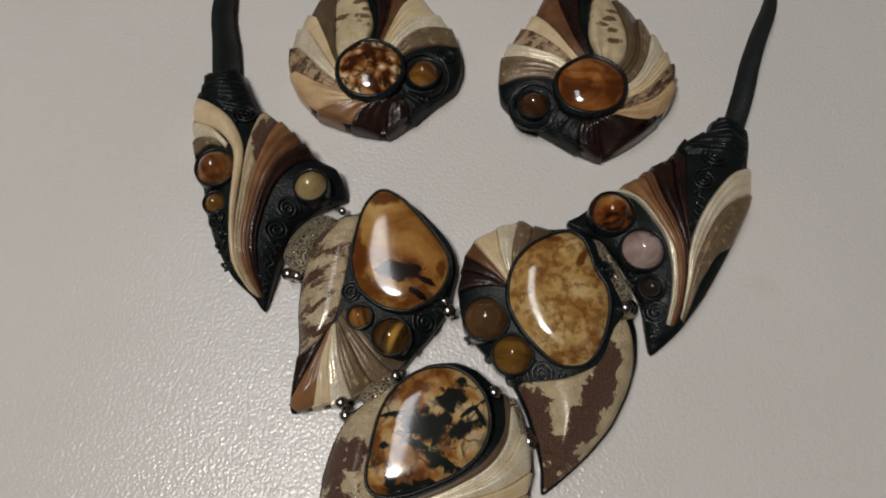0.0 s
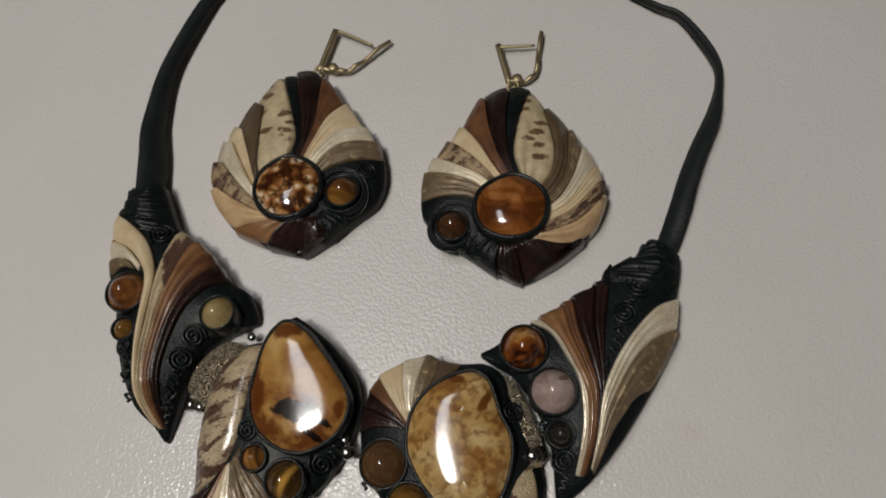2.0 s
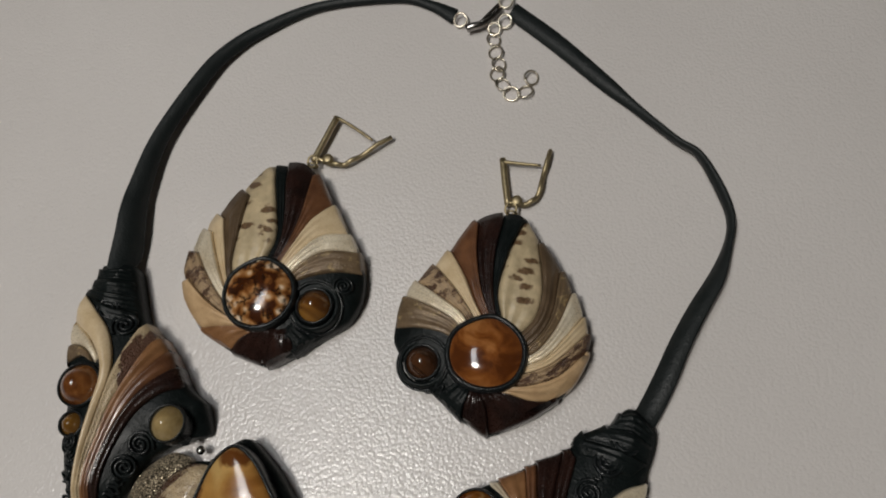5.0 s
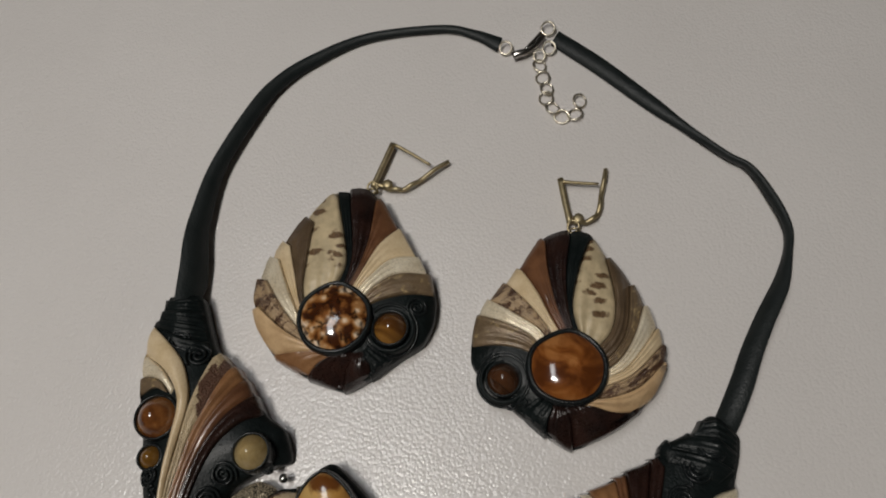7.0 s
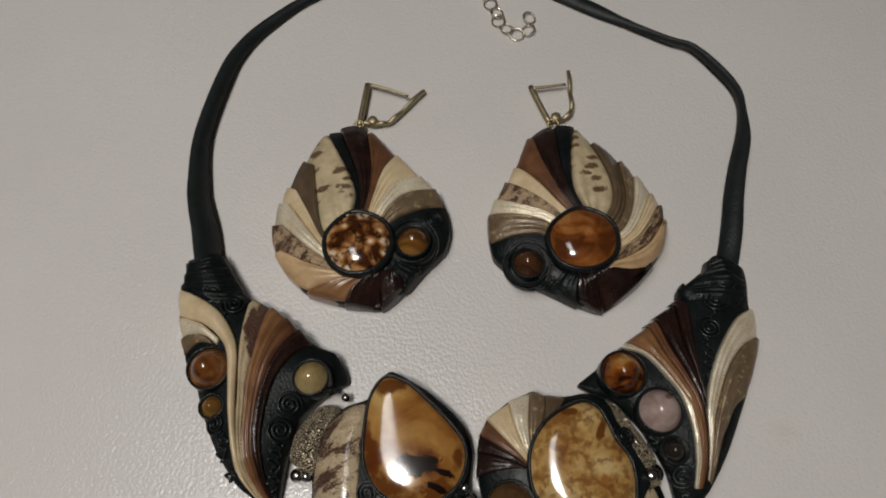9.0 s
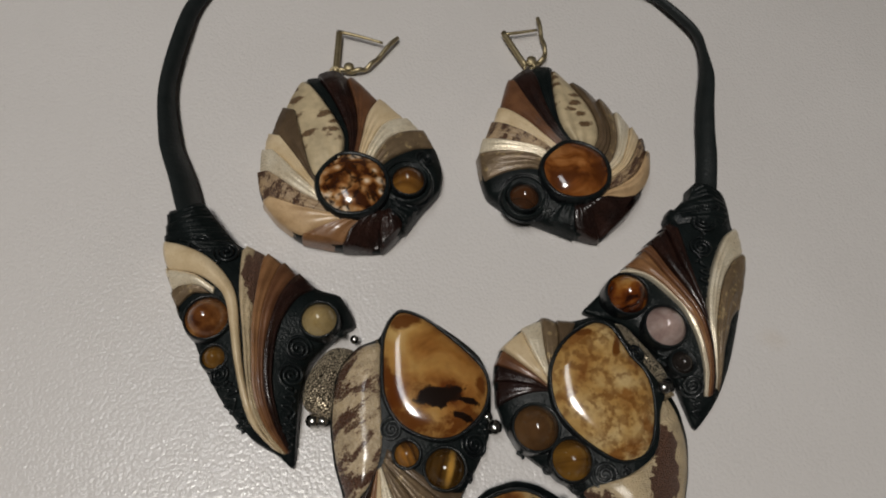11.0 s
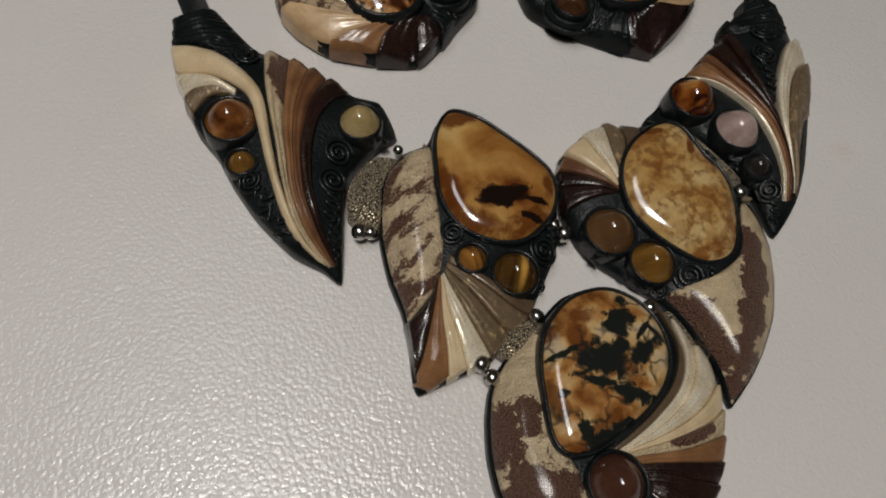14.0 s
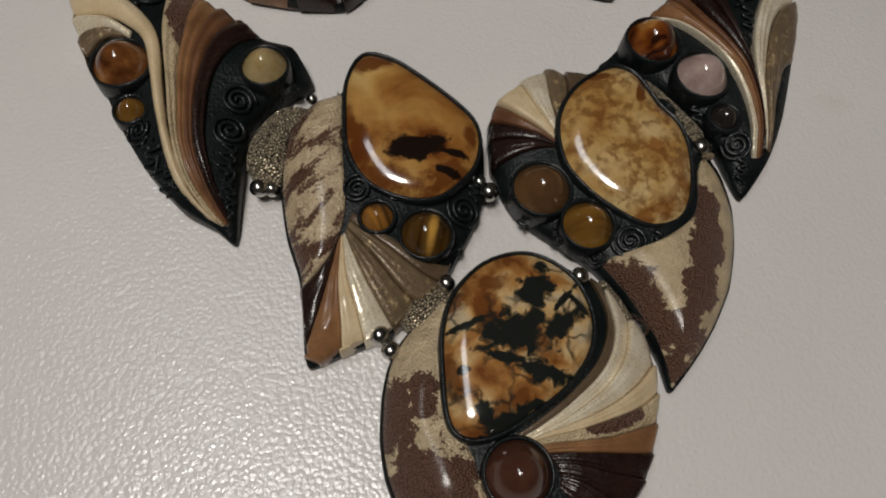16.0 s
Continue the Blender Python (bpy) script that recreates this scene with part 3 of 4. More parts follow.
def squiggle(parent, relief, x, y, r, turn=0.0):
    """A meandering black cord."""
    pts = []
    for k in range(44):
        u = k / 43 * 2 - 1
        a, b = u * r * 1.7, r * 0.6 * math.sin(u * 9.0)
        q = (x + a * math.cos(turn) - b * math.sin(turn), y + a * math.sin(turn) + b * math.cos(turn))
        pts.append((*q, relief.height(q) + 0.3))
    part("wavy_cord", sweep(pts, 0.42, sides=7), "edge", parent)


def wavy_edge(parent, relief, points, waves, swing=0.7, radius=0.42):
    """An uneven zigzag black cord laid along a piece's edge."""
    n = waves * 10
    line = spline(points, n)
    rng = random.Random(waves + int(points[0][0]))
    swings = [swing * rng.uniform(0.55, 1.2) for _ in range(waves + 1)]
    pts = []
    turn = 0.0
    for k in range(n):
        t = line[min(k + 1, n - 1)] - line[max(k - 1, 0)]
        side = np.array((-t[1], t[0])) / (np.linalg.norm(t) + 1e-9)
        turn += 2 * math.pi / 10 * (1 + 0.35 * math.sin(k * 0.23))
        q = line[k] + side * swings[k // 10] * math.sin(turn)
        pts.append((*q, relief.height(q) + 0.2))
    part("wavy_cord", sweep(pts, radius, sides=7), "edge", parent)


def fan(parent, relief, curves, leathers, **kw):
    for k, (a, b, m) in enumerate(zip(curves, curves[1:], leathers)):
        if m:
            part("leather_fold", pleat(relief, a, b, seed=k, **kw), m, parent)


def ball(x, y, z, r, bore=0.22, seg=20):
    """A drilled round metal bead."""
    rows = []
    for k in range(11):
        a = math.asin(bore) + (math.pi - 2 * math.asin(bore)) * k / 10
        rows.append([(x + r * math.cos(a), y + r * math.sin(a) * math.cos(2 * math.pi * j / seg), z + r * math.sin(a) * math.sin(2 * math.pi * j / seg)) for j in range(seg)])
    return grid_mesh(rows, closed_u=True)


def slab(outline, low, high, count=48, swell=0.8):
    """A padded tab over a closed outline."""
    ring = spline(outline, count, True)
    c = ring.mean(0)
    rows = [[(*(c + (p - c) * s), z) for p in ring] for s, z in ((0.9, low), (1.0, low + 0.4), (1.02, high - 0.6), (0.96, high), (0.75, high + swell * 0.6), (0.45, high + swell * 0.9), (0.15, high + swell))]
    return grid_mesh(rows, closed_u=True, cap=True)


def box(x0, y0, z0, x1, y1, z1, bevel=0.0):
    bm = bmesh.new()
    bmesh.ops.create_cube(bm, size=1)
    for v in bm.verts:
        v.co = Vector([a + (b - a) * (c + 0.5) for a, b, c in zip((x0, y0, z0), (x1, y1, z1), v.co)])
    if bevel:
        bmesh.ops.bevel(bm, geom=bm.edges[:], offset=bevel, segments=3, affect="EDGES", profile=0.5)
    return bm


# ---- the room, out of sight but for its light ----
def structure(name, bm, material, label):
    return tagged(part(name, bm, material, None, smooth=False), label, name.split("_")[0], kind="structure")


structure("floor", box(-1.9, -1.6, -0.80, 1.7, 1.8, -0.75), "floor", "brown laminate floor of the room")
structure("ceiling", box(-1.9, -1.6, 1.75, 1.7, 1.8, 1.80), "wall", "matt white ceiling above the table")
structure("wall_north", box(-1.9, 1.7, -0.75, 1.7, 1.8, 1.75), "wall", "plain painted wall")
structure("wall_south", box(-1.9, -1.6, -0.75, 1.7, -1.5, 1.75), "wall", "plain painted wall")
structure("wall_west", box(-1.9, -1.5, -0.75, -1.8, 1.7, 1.75), "wall", "plain painted wall")
structure("wall_east", box(1.6, -1.5, -0.75, 1.7, 1.7, 1.75), "wall", "plain painted wall")
table = thing("table", (0, 100, -750), "table covered with off-white pebbled imitation leather", "table")
part("tabletop", box(-0.65, -0.35, -0.03, 0.65, 0.55, 0.0, 0.006), "cover", table, smooth=False)
for tx in (-0.6, 0.55):
    for ty in (-0.3, 0.45):
        part("leg", box(tx, ty, -0.75, tx + 0.05, ty + 0.05, -0.03, 0.004), "lamp", table, smooth=False)
lamp = thing("ceiling_lamp", (LAMP[0] * 1000, LAMP[1] * 1000, 1750), "white pendant lamp with a round bulb end and long diffuser", "lamp")
shade_rows = [[(LAMP[0] * 1000 + r * math.cos(a), LAMP[1] * 1000 + r * math.sin(a), z) for a in (2 * math.pi * k / 40 for k in range(40))] for r, z in ((92, 908), (96, 912), (70, 965), (30, 995), (8, 1000))]
part("shade", grid_mesh(shade_rows, closed_u=True, cap=True), "lamp", lamp)
part("housing", box(PANEL[0] - 0.10, PANEL[1] - 0.25, PANEL[2] + 0.006, PANEL[0] + 0.10, PANEL[1] + 0.27, PANEL[2] + 0.035, 0.006), "lamp", lamp, smooth=False)
part("rod", sweep([(LAMP[0] * 1000, LAMP[1] * 1000, z) for z in (995, 1300, 1750)], 6), "lamp", lamp)

# ---- earrings ----
E1_OUTLINE = [(-38.6, 170.8), (-29.8, 173.0), (-24.3, 170.3), (-17.8, 162.1), (-10.9, 153.1), (-5.4, 145.9), (-2.6, 138.7), (-2.3, 131.5), (-4.5, 125.1), (-10.3, 120.2), (-18.1, 113.5), (-26.1, 109.0), (-38.6, 112.1), (-48.4, 117.0), (-54.4, 124.2), (-57.7, 132.7), (-57.0, 140.6), (-53.9, 149.6), (-46.6, 161.5), (-42.4, 167.0)]
E1_PLEATS_TOP = [
    [(-37.1, 168.1), (-32.6, 155.6), (-30.1, 146.1), (-31.7, 138.2)],
    [(-33.5, 168.5), (-30.2, 155.9), (-28.8, 146.3), (-30.1, 138.3)],
    [(-25.5, 169.6), (-24.8, 156.6), (-25.9, 146.6), (-28.7, 138.0)],
    [(-16.9, 160.7), (-21.6, 153.0), (-24.8, 144.7), (-27.5, 137.8)],
    [(-9.8, 151.5), (-17.3, 148.7), (-22.5, 142.2), (-25.8, 136.9)],
    [(-6.1, 146.0), (-14.7, 144.1), (-20.1, 139.7), (-23.3, 135.3)],
    [(-2.6, 139.5), (-10.1, 138.2), (-17.1, 135.6), (-21.7, 133.0)],
]
E1_PLEATS_SIDE = [
    [(-37.1, 168.1), (-32.6, 155.6), (-30.1, 146.1), (-31.7, 138.2)],
    [(-43.5, 159.8), (-42.8, 147.5), (-42.1, 137.9), (-40.6, 131.6)],
    [(-49.4, 151.0), (-45.1, 140.7), (-42.4, 133.4), (-40.6, 129.4)],
    [(-52.1, 146.4), (-47.2, 137.7), (-42.9, 130.6), (-40.5, 126.5)],
    [(-54.5, 139.2), (-47.5, 130.8), (-42.5, 125.9), (-39.0, 123.1)],
    [(-55.5, 130.9), (-48.2, 125.4), (-41.0, 121.4), (-36.1, 119.9)],
    [(-47.5, 116.6), (-41.0, 117.5), (-36.2, 118.0), (-32.5, 118.2)],
    [(-36.6, 111.1), (-34.1, 114.5), (-31.1, 116.6), (-28.1, 118.0)],
    [(-26.0, 109.0), (-25.2, 114.1), (-23.2, 117.2), (-22.4, 119.2)],
    [(-17.9, 112.5), (-18.5, 115.7), (-19.9, 117.7), (-21.1, 119.7)],
    [(-10.6, 118.3), (-13.3, 119.7), (-16.2, 120.4), (-18.9, 122.3)],
]
E1_STONE = [(-32.4, 137.9), (-26.9, 136.8), (-22.2, 133.0), (-20.9, 127.6), (-22.7, 122.7), (-27.4, 119.1), (-33.3, 119.0), (-37.7, 121.8), (-40.0, 126.9), (-38.9, 132.9)]
E1_ROUNDS = {"squiggle": (-20.5, 117.2, 1.5), "squiggle2": (-14.5, 118.6, 1.5), "bead": (-13.9, 127.1, 4.7), "spiral": (-16.8, 119.2, 2.2), "spiral2": (-7.1, 134.5, 2.4)}
HOOK1_FRAME = [(-28.4, 176.8), (-26.7, 183.9), (-24.3, 194.0)]
HOOK1_WIRE = [(-24.1, 193.7), (-17.4, 190.4), (-10.5, 186.5)]
HOOK1_LEVER = [(-27.6, 178.0), (-22.3, 176.8), (-17.8, 177.3), (-13.1, 181.1), (-4.7, 188.9)]
HOOK1_RING = [(-29.6, 175.2), (-27.5, 177.9)]
HOOK1_TIP = [(-22.6, 178.7)]
E2_OUTLINE = [(28.7, 161.8), (37.8, 164.1), (42.0, 163.0), (46.6, 157.9), (54.5, 149.3), (61.3, 138.2), (64.5, 130.0), (64.3, 124.1), (61.0, 115.6), (51.1, 106.0), (40.4, 99.9), (31.7, 103.2), (23.3, 108.7), (15.5, 114.6), (10.3, 120.8), (9.8, 128.5), (11.6, 136.7), (18.0, 145.5), (21.5, 150.4), (24.6, 155.8)]
E2_PLEATS_TOP = [
    [(42.2, 161.2), (39.1, 149.5), (37.8, 138.4), (40.1, 130.2)],
    [(36.4, 161.4), (35.5, 149.1), (36.5, 138.3), (38.8, 130.0)],
    [(29.0, 160.0), (30.3, 149.1), (33.3, 138.1), (37.3, 129.9)],
    [(22.8, 149.4), (28.0, 141.6), (31.9, 134.5), (35.5, 129.4)],
    [(18.9, 144.6), (25.5, 138.1), (30.2, 132.7), (33.3, 128.4)],
    [(14.7, 138.9), (22.7, 134.4), (28.5, 130.9), (31.5, 127.4)],
    [(12.0, 134.5), (19.5, 131.8), (26.3, 128.7), (30.1, 125.0)],
    [(10.4, 124.9), (17.2, 125.3), (23.6, 124.7), (28.1, 122.9)],
]
E2_PLEATS_SIDE = [
    [(42.2, 161.2), (39.1, 149.5), (37.8, 138.4), (40.1, 130.2)],
    [(47.1, 155.8), (49.9, 141.8), (49.0, 132.8), (44.6, 126.0)],
    [(54.3, 147.8), (53.5, 135.1), (50.9, 127.9), (46.4, 122.5)],
    [(58.2, 141.9), (55.5, 132.0), (51.8, 124.8), (47.2, 120.3)],
    [(62.0, 135.4), (56.9, 127.1), (52.8, 121.8), (47.5, 118.6)],
    [(63.6, 130.8), (58.1, 123.8), (53.6, 119.5), (47.4, 116.4)],
    [(64.4, 126.1), (57.5, 117.9), (50.4, 113.9), (45.6, 112.9)],
    [(58.1, 111.5), (50.7, 110.0), (44.7, 110.6), (41.8, 110.5)],
    [(40.4, 100.0), (39.2, 105.6), (37.6, 108.2), (36.6, 109.9)],
    [(32.8, 102.3), (33.0, 105.9), (33.7, 108.4), (34.0, 110.3)],
    [(24.6, 107.4), (26.7, 109.4), (28.9, 111.0), (30.7, 112.5)],
]
E2_STONE = [(36.4, 129.9), (42.2, 128.3), (46.1, 124.0), (46.6, 118.8), (44.4, 114.0), (39.6, 111.5), (33.8, 111.7), (29.2, 114.5), (27.3, 119.8), (28.9, 125.5)]
E2_ROUNDS = {"squiggle": (25.6, 110.2, 1.6), "squiggle2": (19.5, 110.5, 1.4), "bead": (19.8, 115.9, 4.4), "spiral": (22.3, 110.1, 2.2)}
HOOK2_FRAME = [(36.4, 168.9), (34.4, 176.8), (32.6, 184.7)]
HOOK2_WIRE = [(32.7, 183.5), (38.9, 183.5), (44.8, 183.6)]
HOOK2_LEVER = [(37.4, 169.4), (42.1, 170.4), (45.0, 173.6), (45.9, 180.9), (47.1, 189.9)]
HOOK2_RING = [(36.2, 166.8), (38.7, 168.6)]
HOOK2_TIP = [(39.9, 171.3)]


def hook(parent, frame_line, wire, lever, ring, tip, key):
    """A hinged lever-back hook with the ring that carries the drop."""
    f, w, l = np.array(frame_line), np.array(wire), np.array(lever)
    hk = part("hook", sweep([(*p, 3.0) for p in spline(f, 10)], 1.05, sides=10), "brass", parent, "antique brass lever-back hook")
    part("ear_wire", sweep([(*p, 3.4) for p in spline(w, 10)], 0.62, sides=10, taper=0.25), "brass", hk)
    part("lever", sweep([(*p, 2.6 + 0.5 * math.sin(k)) for k, p in enumerate(spline(l, 24))], 0.88, sides=10, taper=0.15), "brass", hk)
    t = np.array(tip[0])
    part("hinge_leaf", slab(circle(t[0] - 1.0, t[1] - 0.7, 1.7, 12) * (1, 1) , 2.4, 3.9, 24, 0.5), "brass", hk)
    a, b = np.array(ring)
    c = (a + b) / 2
    part("jump_ring", sweep([(c[0] + 1.7 * math.cos(q), c[1] + 1.9 * math.sin(q), 3.2 + 0.7 * math.sin(q + 0.6)) for q in (2 * math.pi * k / 28 for k in range(28))], 0.38, True), "brass", hk)
    part("jump_ring", sweep([(c[0] + 0.5 + 1.5 * math.cos(q), c[1] - 1.4, 3.2 + 1.6 * math.sin(q)) for q in (2 * math.pi * k / 28 for k in range(28))], 0.36, True), "brass", hk)


def earring(label, tip, outline, top, top_leathers, side, side_leathers, stone, stone_mat, stone_label, rounds, bead_mat, bead_label, hooks):
    r = Relief(outline, 6.0, 11.0, (tip,))
    c = r.poly.mean(0)
    e = thing("earring", (c[0], c[1], 0), label, "earring", "pair of earrings")
    part("backing", backing(r), "black", e, "black leather backing with waxed edges")
    fan(e, r, top, top_leathers, lift=0.35, swell=0.20, crease=0.34)
    fan(e, r, side, side_leathers, lift=0.30, swell=0.17, crease=0.30)
    set_stone(e, r, stone, stone_mat, stone_label, up=2.1, rise=2.6, width=1.5, power=2.8, ridge=0.1)
    x, y, rad = rounds["bead"]
    part("leather_collar", bezel(r, circle(x, y, rad + 1.2), r.height((x, y)) + 0.5, 1.3), "black", e)
    set_round(e, r, x, y, rad, bead_mat, bead_label, up=1.6)
    for extra, size in ((2.3, 0.4), (3.0, 0.34)):
        part("cord_ring", sweep([(q[0], q[1], r.height(q) + 0.25) for q in circle(x, y, rad + extra, 44)], size, True), "edge", e)
    for k, q in rounds.items():
        if k.startswith("spiral"):
            coil(e, r, *q)
        elif k.startswith("squiggle"):
            squiggle(e, r, *q, 0.5 if q[0] < 0 else 2.4)
    hook(e, *hooks)
    return e


earring("fan-pleated brown and cream leather earring with netted agate", (-27.6, 110.0, 8), E1_OUTLINE,
        E1_PLEATS_TOP, ("black", "dark", "brown", "cream", "pearl", "gilt"),
        E1_PLEATS_SIDE, ("speckle", "taupe", "cream", "pearl", "snake", "tan", "mid", "dark", "dark", "black"),
        E1_STONE, "net", "brown agate netted with cream", E1_ROUNDS, "tiger_soft", "soft golden tiger eye bead",
        (HOOK1_FRAME, HOOK1_WIRE, HOOK1_LEVER, HOOK1_RING, HOOK1_TIP, 1))
earring("fan-pleated brown and cream leather earring with amber agate", (40.8, 100.6, 8), E2_OUTLINE,
        E2_PLEATS_TOP, ("black", "dark", "brown", "cream", "snake", "pearl", "gilt"),
        E2_PLEATS_SIDE, ("speckle", "taupe", "gilt", "pearl", "cream", "snake", "tan", "dark", "dark", "black"),
        E2_STONE, "amber_agate", "cloudy amber-coloured agate", E2_ROUNDS, "dark_eye", "very dark brown bead",
        (HOOK2_FRAME, HOOK2_WIRE, HOOK2_LEVER, HOOK2_RING, HOOK2_TIP, 2))

# ---- necklace ----
W1_OUTLINE = [(-84.0, 130.5), (-83.1, 131.2), (-74.7, 132.5), (-71.7, 127.5), (-65.9, 116.7), (-58.6, 111.8), (-54.3, 108.3), (-50.0, 103.5), (-45.4, 98.5), (-39.9, 95.4), (-37.2, 87.9), (-42.5, 85.5), (-51.1, 78.8), (-55.0, 69.9), (-57.4, 60.1), (-59.2, 53.2), (-62.3, 56.9), (-68.2, 62.2), (-74.1, 72.3), (-77.9, 82.4), (-80.1, 90.9), (-83.3, 98.0), (-84.3, 103.9), (-85.8, 114.9), (-85.2, 123.7)]
W1_PLEATS = [
    [(-64.5, 113.3), (-65.9, 102.9), (-66.3, 94.5), (-66.5, 86.7), (-67.0, 76.4), (-66.5, 67.2), (-63.9, 60.5), (-61.1, 56.6)],
    [(-59.0, 110.0), (-61.5, 100.3), (-63.8, 90.7), (-64.9, 81.7), (-65.7, 73.1), (-64.7, 65.5), (-62.8, 60.7), (-60.3, 56.7)],
    [(-54.9, 107.0), (-59.1, 98.1), (-61.7, 90.2), (-63.5, 81.3), (-64.4, 72.7), (-63.4, 65.2), (-61.9, 60.5), (-59.9, 56.7)],
    [(-51.3, 103.1), (-55.7, 97.5), (-59.3, 89.7), (-61.5, 82.5), (-62.8, 72.3), (-61.9, 64.3), (-60.9, 60.5), (-59.5, 56.8)],
    [(-47.1, 98.3), (-51.1, 96.1), (-55.2, 91.2), (-58.3, 84.9), (-60.6, 74.9), (-60.6, 66.1), (-59.9, 61.6), (-59.0, 57.0)],
]
W1_FOLD = [
    [(-85.5, 121.0), (-79.7, 117.3), (-72.8, 111.6), (-68.4, 104.3), (-66.9, 97.6), (-67.3, 86.9), (-67.3, 75.0), (-65.5, 63.9), (-61.5, 57.0)],
    [(-86.5, 112.8), (-82.2, 110.7), (-77.3, 108.2), (-72.7, 103.9), (-70.0, 98.8), (-69.6, 90.7), (-69.5, 80.1), (-68.1, 66.4), (-63.4, 58.3)],
]
W1_FOLD_WHITE = [
    [(-86.5, 112.8), (-82.2, 110.7), (-77.3, 107.9), (-72.5, 103.0)],
    [(-85.2, 105.2), (-81.6, 105.8), (-76.8, 104.6), (-73.1, 101.3)],
]
W1_FOLD_TAUPE = [
    [(-85.2, 105.2), (-81.6, 105.8), (-76.8, 104.4), (-73.8, 101.5)],
    [(-85.0, 98.8), (-82.9, 100.8), (-80.3, 102.2), (-78.2, 102.9)],
]
W1_ROUNDS = {"amber": (-75.2, 94.6, 5.6), "tiger": (-74.7, 84.0, 3.0), "olive": (-46.4, 88.4, 4.6), "spiral": (-73.7, 79.1, 2.4), "spiral2": (-53.0, 81.9, 2.8), "spiral3": (-55.7, 75.3, 2.8), "spiral4": (-75.1, 117.1, 2.8), "spiral5": (-68.7, 113.4, 3.1), "squiggle": (-57.6, 69.1, 1.9), "squiggle2": (-71.6, 72.5, 2.1), "squiggle3": (-58.8, 62.9, 1.3), "squiggle4": (-69.5, 66.4, 1.7), "spiral7": (-41.9, 85.1, 1.3)}
W1_WRAP = [
    [(-82.5, 129.5), (-78.5, 130.6), (-74.6, 131.0)],
    [(-84.0, 126.2), (-78.0, 126.4), (-72.0, 127.2)],
    [(-84.5, 123.0), (-77.0, 122.4), (-70.0, 122.8)],
    [(-81.0, 119.8), (-74.5, 118.2), (-67.8, 118.4)],
    [(-73.5, 114.0), (-70.0, 113.6), (-65.8, 113.8)],
]
W2_WRAP = [
    [(74.8, 110.6), (78.8, 111.0), (82.8, 107.6)],
    [(71.2, 106.4), (77.0, 106.0), (82.8, 103.4)],
    [(65.8, 102.4), (74.0, 101.2), (82.0, 98.8)],
    [(64.6, 98.6), (70.0, 97.2), (77.0, 94.2)],
]
W2_OUTLINE = [(71.8, 107.0), (75.9, 112.1), (78.7, 112.0), (83.8, 107.5), (83.6, 102.0), (82.1, 95.4), (81.6, 86.1), (77.8, 77.3), (74.2, 70.4), (65.0, 56.2), (56.9, 46.2), (49.1, 39.9), (48.1, 45.6), (47.5, 53.7), (43.4, 64.8), (37.8, 72.7), (29.4, 77.9), (28.9, 79.2), (35.8, 83.3), (45.1, 88.9), (54.3, 94.9), (62.7, 100.2), (63.4, 103.2)]
W2_PLEATS = [
    [(42.9, 87.0), (47.6, 83.8), (51.4, 77.3), (54.4, 71.3), (55.4, 63.0), (54.6, 55.1), (53.0, 47.6)],
    [(45.0, 88.2), (49.8, 83.0), (53.6, 75.5), (56.3, 68.7), (56.8, 62.2), (56.2, 55.1), (54.2, 47.2)],
    [(51.3, 92.3), (53.0, 83.7), (55.9, 76.0), (58.3, 68.7), (58.4, 62.3), (57.3, 55.2), (55.0, 47.2)],
    [(54.0, 94.2), (55.2, 85.5), (57.6, 77.1), (59.5, 69.6), (59.2, 62.3), (58.1, 55.2), (55.6, 47.5)],
    [(60.3, 98.3), (59.2, 87.2), (59.9, 78.8), (60.6, 71.2), (60.2, 63.9), (58.8, 56.0), (56.0, 47.6)],
    [(63.9, 97.1), (62.3, 87.0), (61.5, 78.9), (61.4, 72.1), (60.7, 64.7), (59.4, 56.8), (56.5, 47.9)],
]
W2_FOLD = [
    [(81.7, 94.1), (75.8, 91.2), (69.3, 84.2), (64.1, 76.3), (60.7, 68.0), (59.0, 58.4), (57.0, 49.4)],
    [(81.0, 85.5), (75.5, 82.9), (69.8, 77.4), (65.0, 69.8), (61.7, 63.2), (59.9, 56.9), (57.3, 48.7)],
    [(73.6, 69.1), (71.5, 68.4), (68.3, 66.1), (65.3, 61.9), (63.0, 58.6), (60.7, 53.9), (57.9, 48.0)],
]
W2_ROUNDS = {"amber": (40.4, 79.4, 5.8), "pink": (48.0, 68.0, 5.7), "onyx": (49.7, 57.4, 3.2), "spiral": (50.4, 50.8, 2.7), "spiral2": (67.6, 89.2, 2.9), "spiral3": (71.7, 97.8, 3.2), "squiggle": (65.1, 80.9, 2.2), "squiggle2": (50.1, 45.3, 1.5), "squiggle3": (45.2, 61.1, 1.9), "spiral5": (62.4, 75.7, 1.7), "spiral4": (76.0, 103.2, 3.0)}
B1_OUTLINE = [(-31.6, 81.2), (-37.4, 80.0), (-43.5, 75.1), (-46.4, 68.5), (-48.3, 60.2), (-48.7, 51.0), (-47.8, 42.8), (-48.1, 36.1), (-49.3, 27.6), (-48.8, 24.4), (-43.3, 25.2), (-36.6, 26.3), (-31.8, 27.5), (-25.9, 31.2), (-21.0, 33.8), (-16.7, 39.0), (-12.4, 43.8), (-8.0, 49.9), (-5.8, 56.6), (-4.2, 64.2), (-5.4, 70.4), (-8.6, 75.2), (-14.7, 81.6), (-23.8, 88.1), (-28.2, 85.7)]
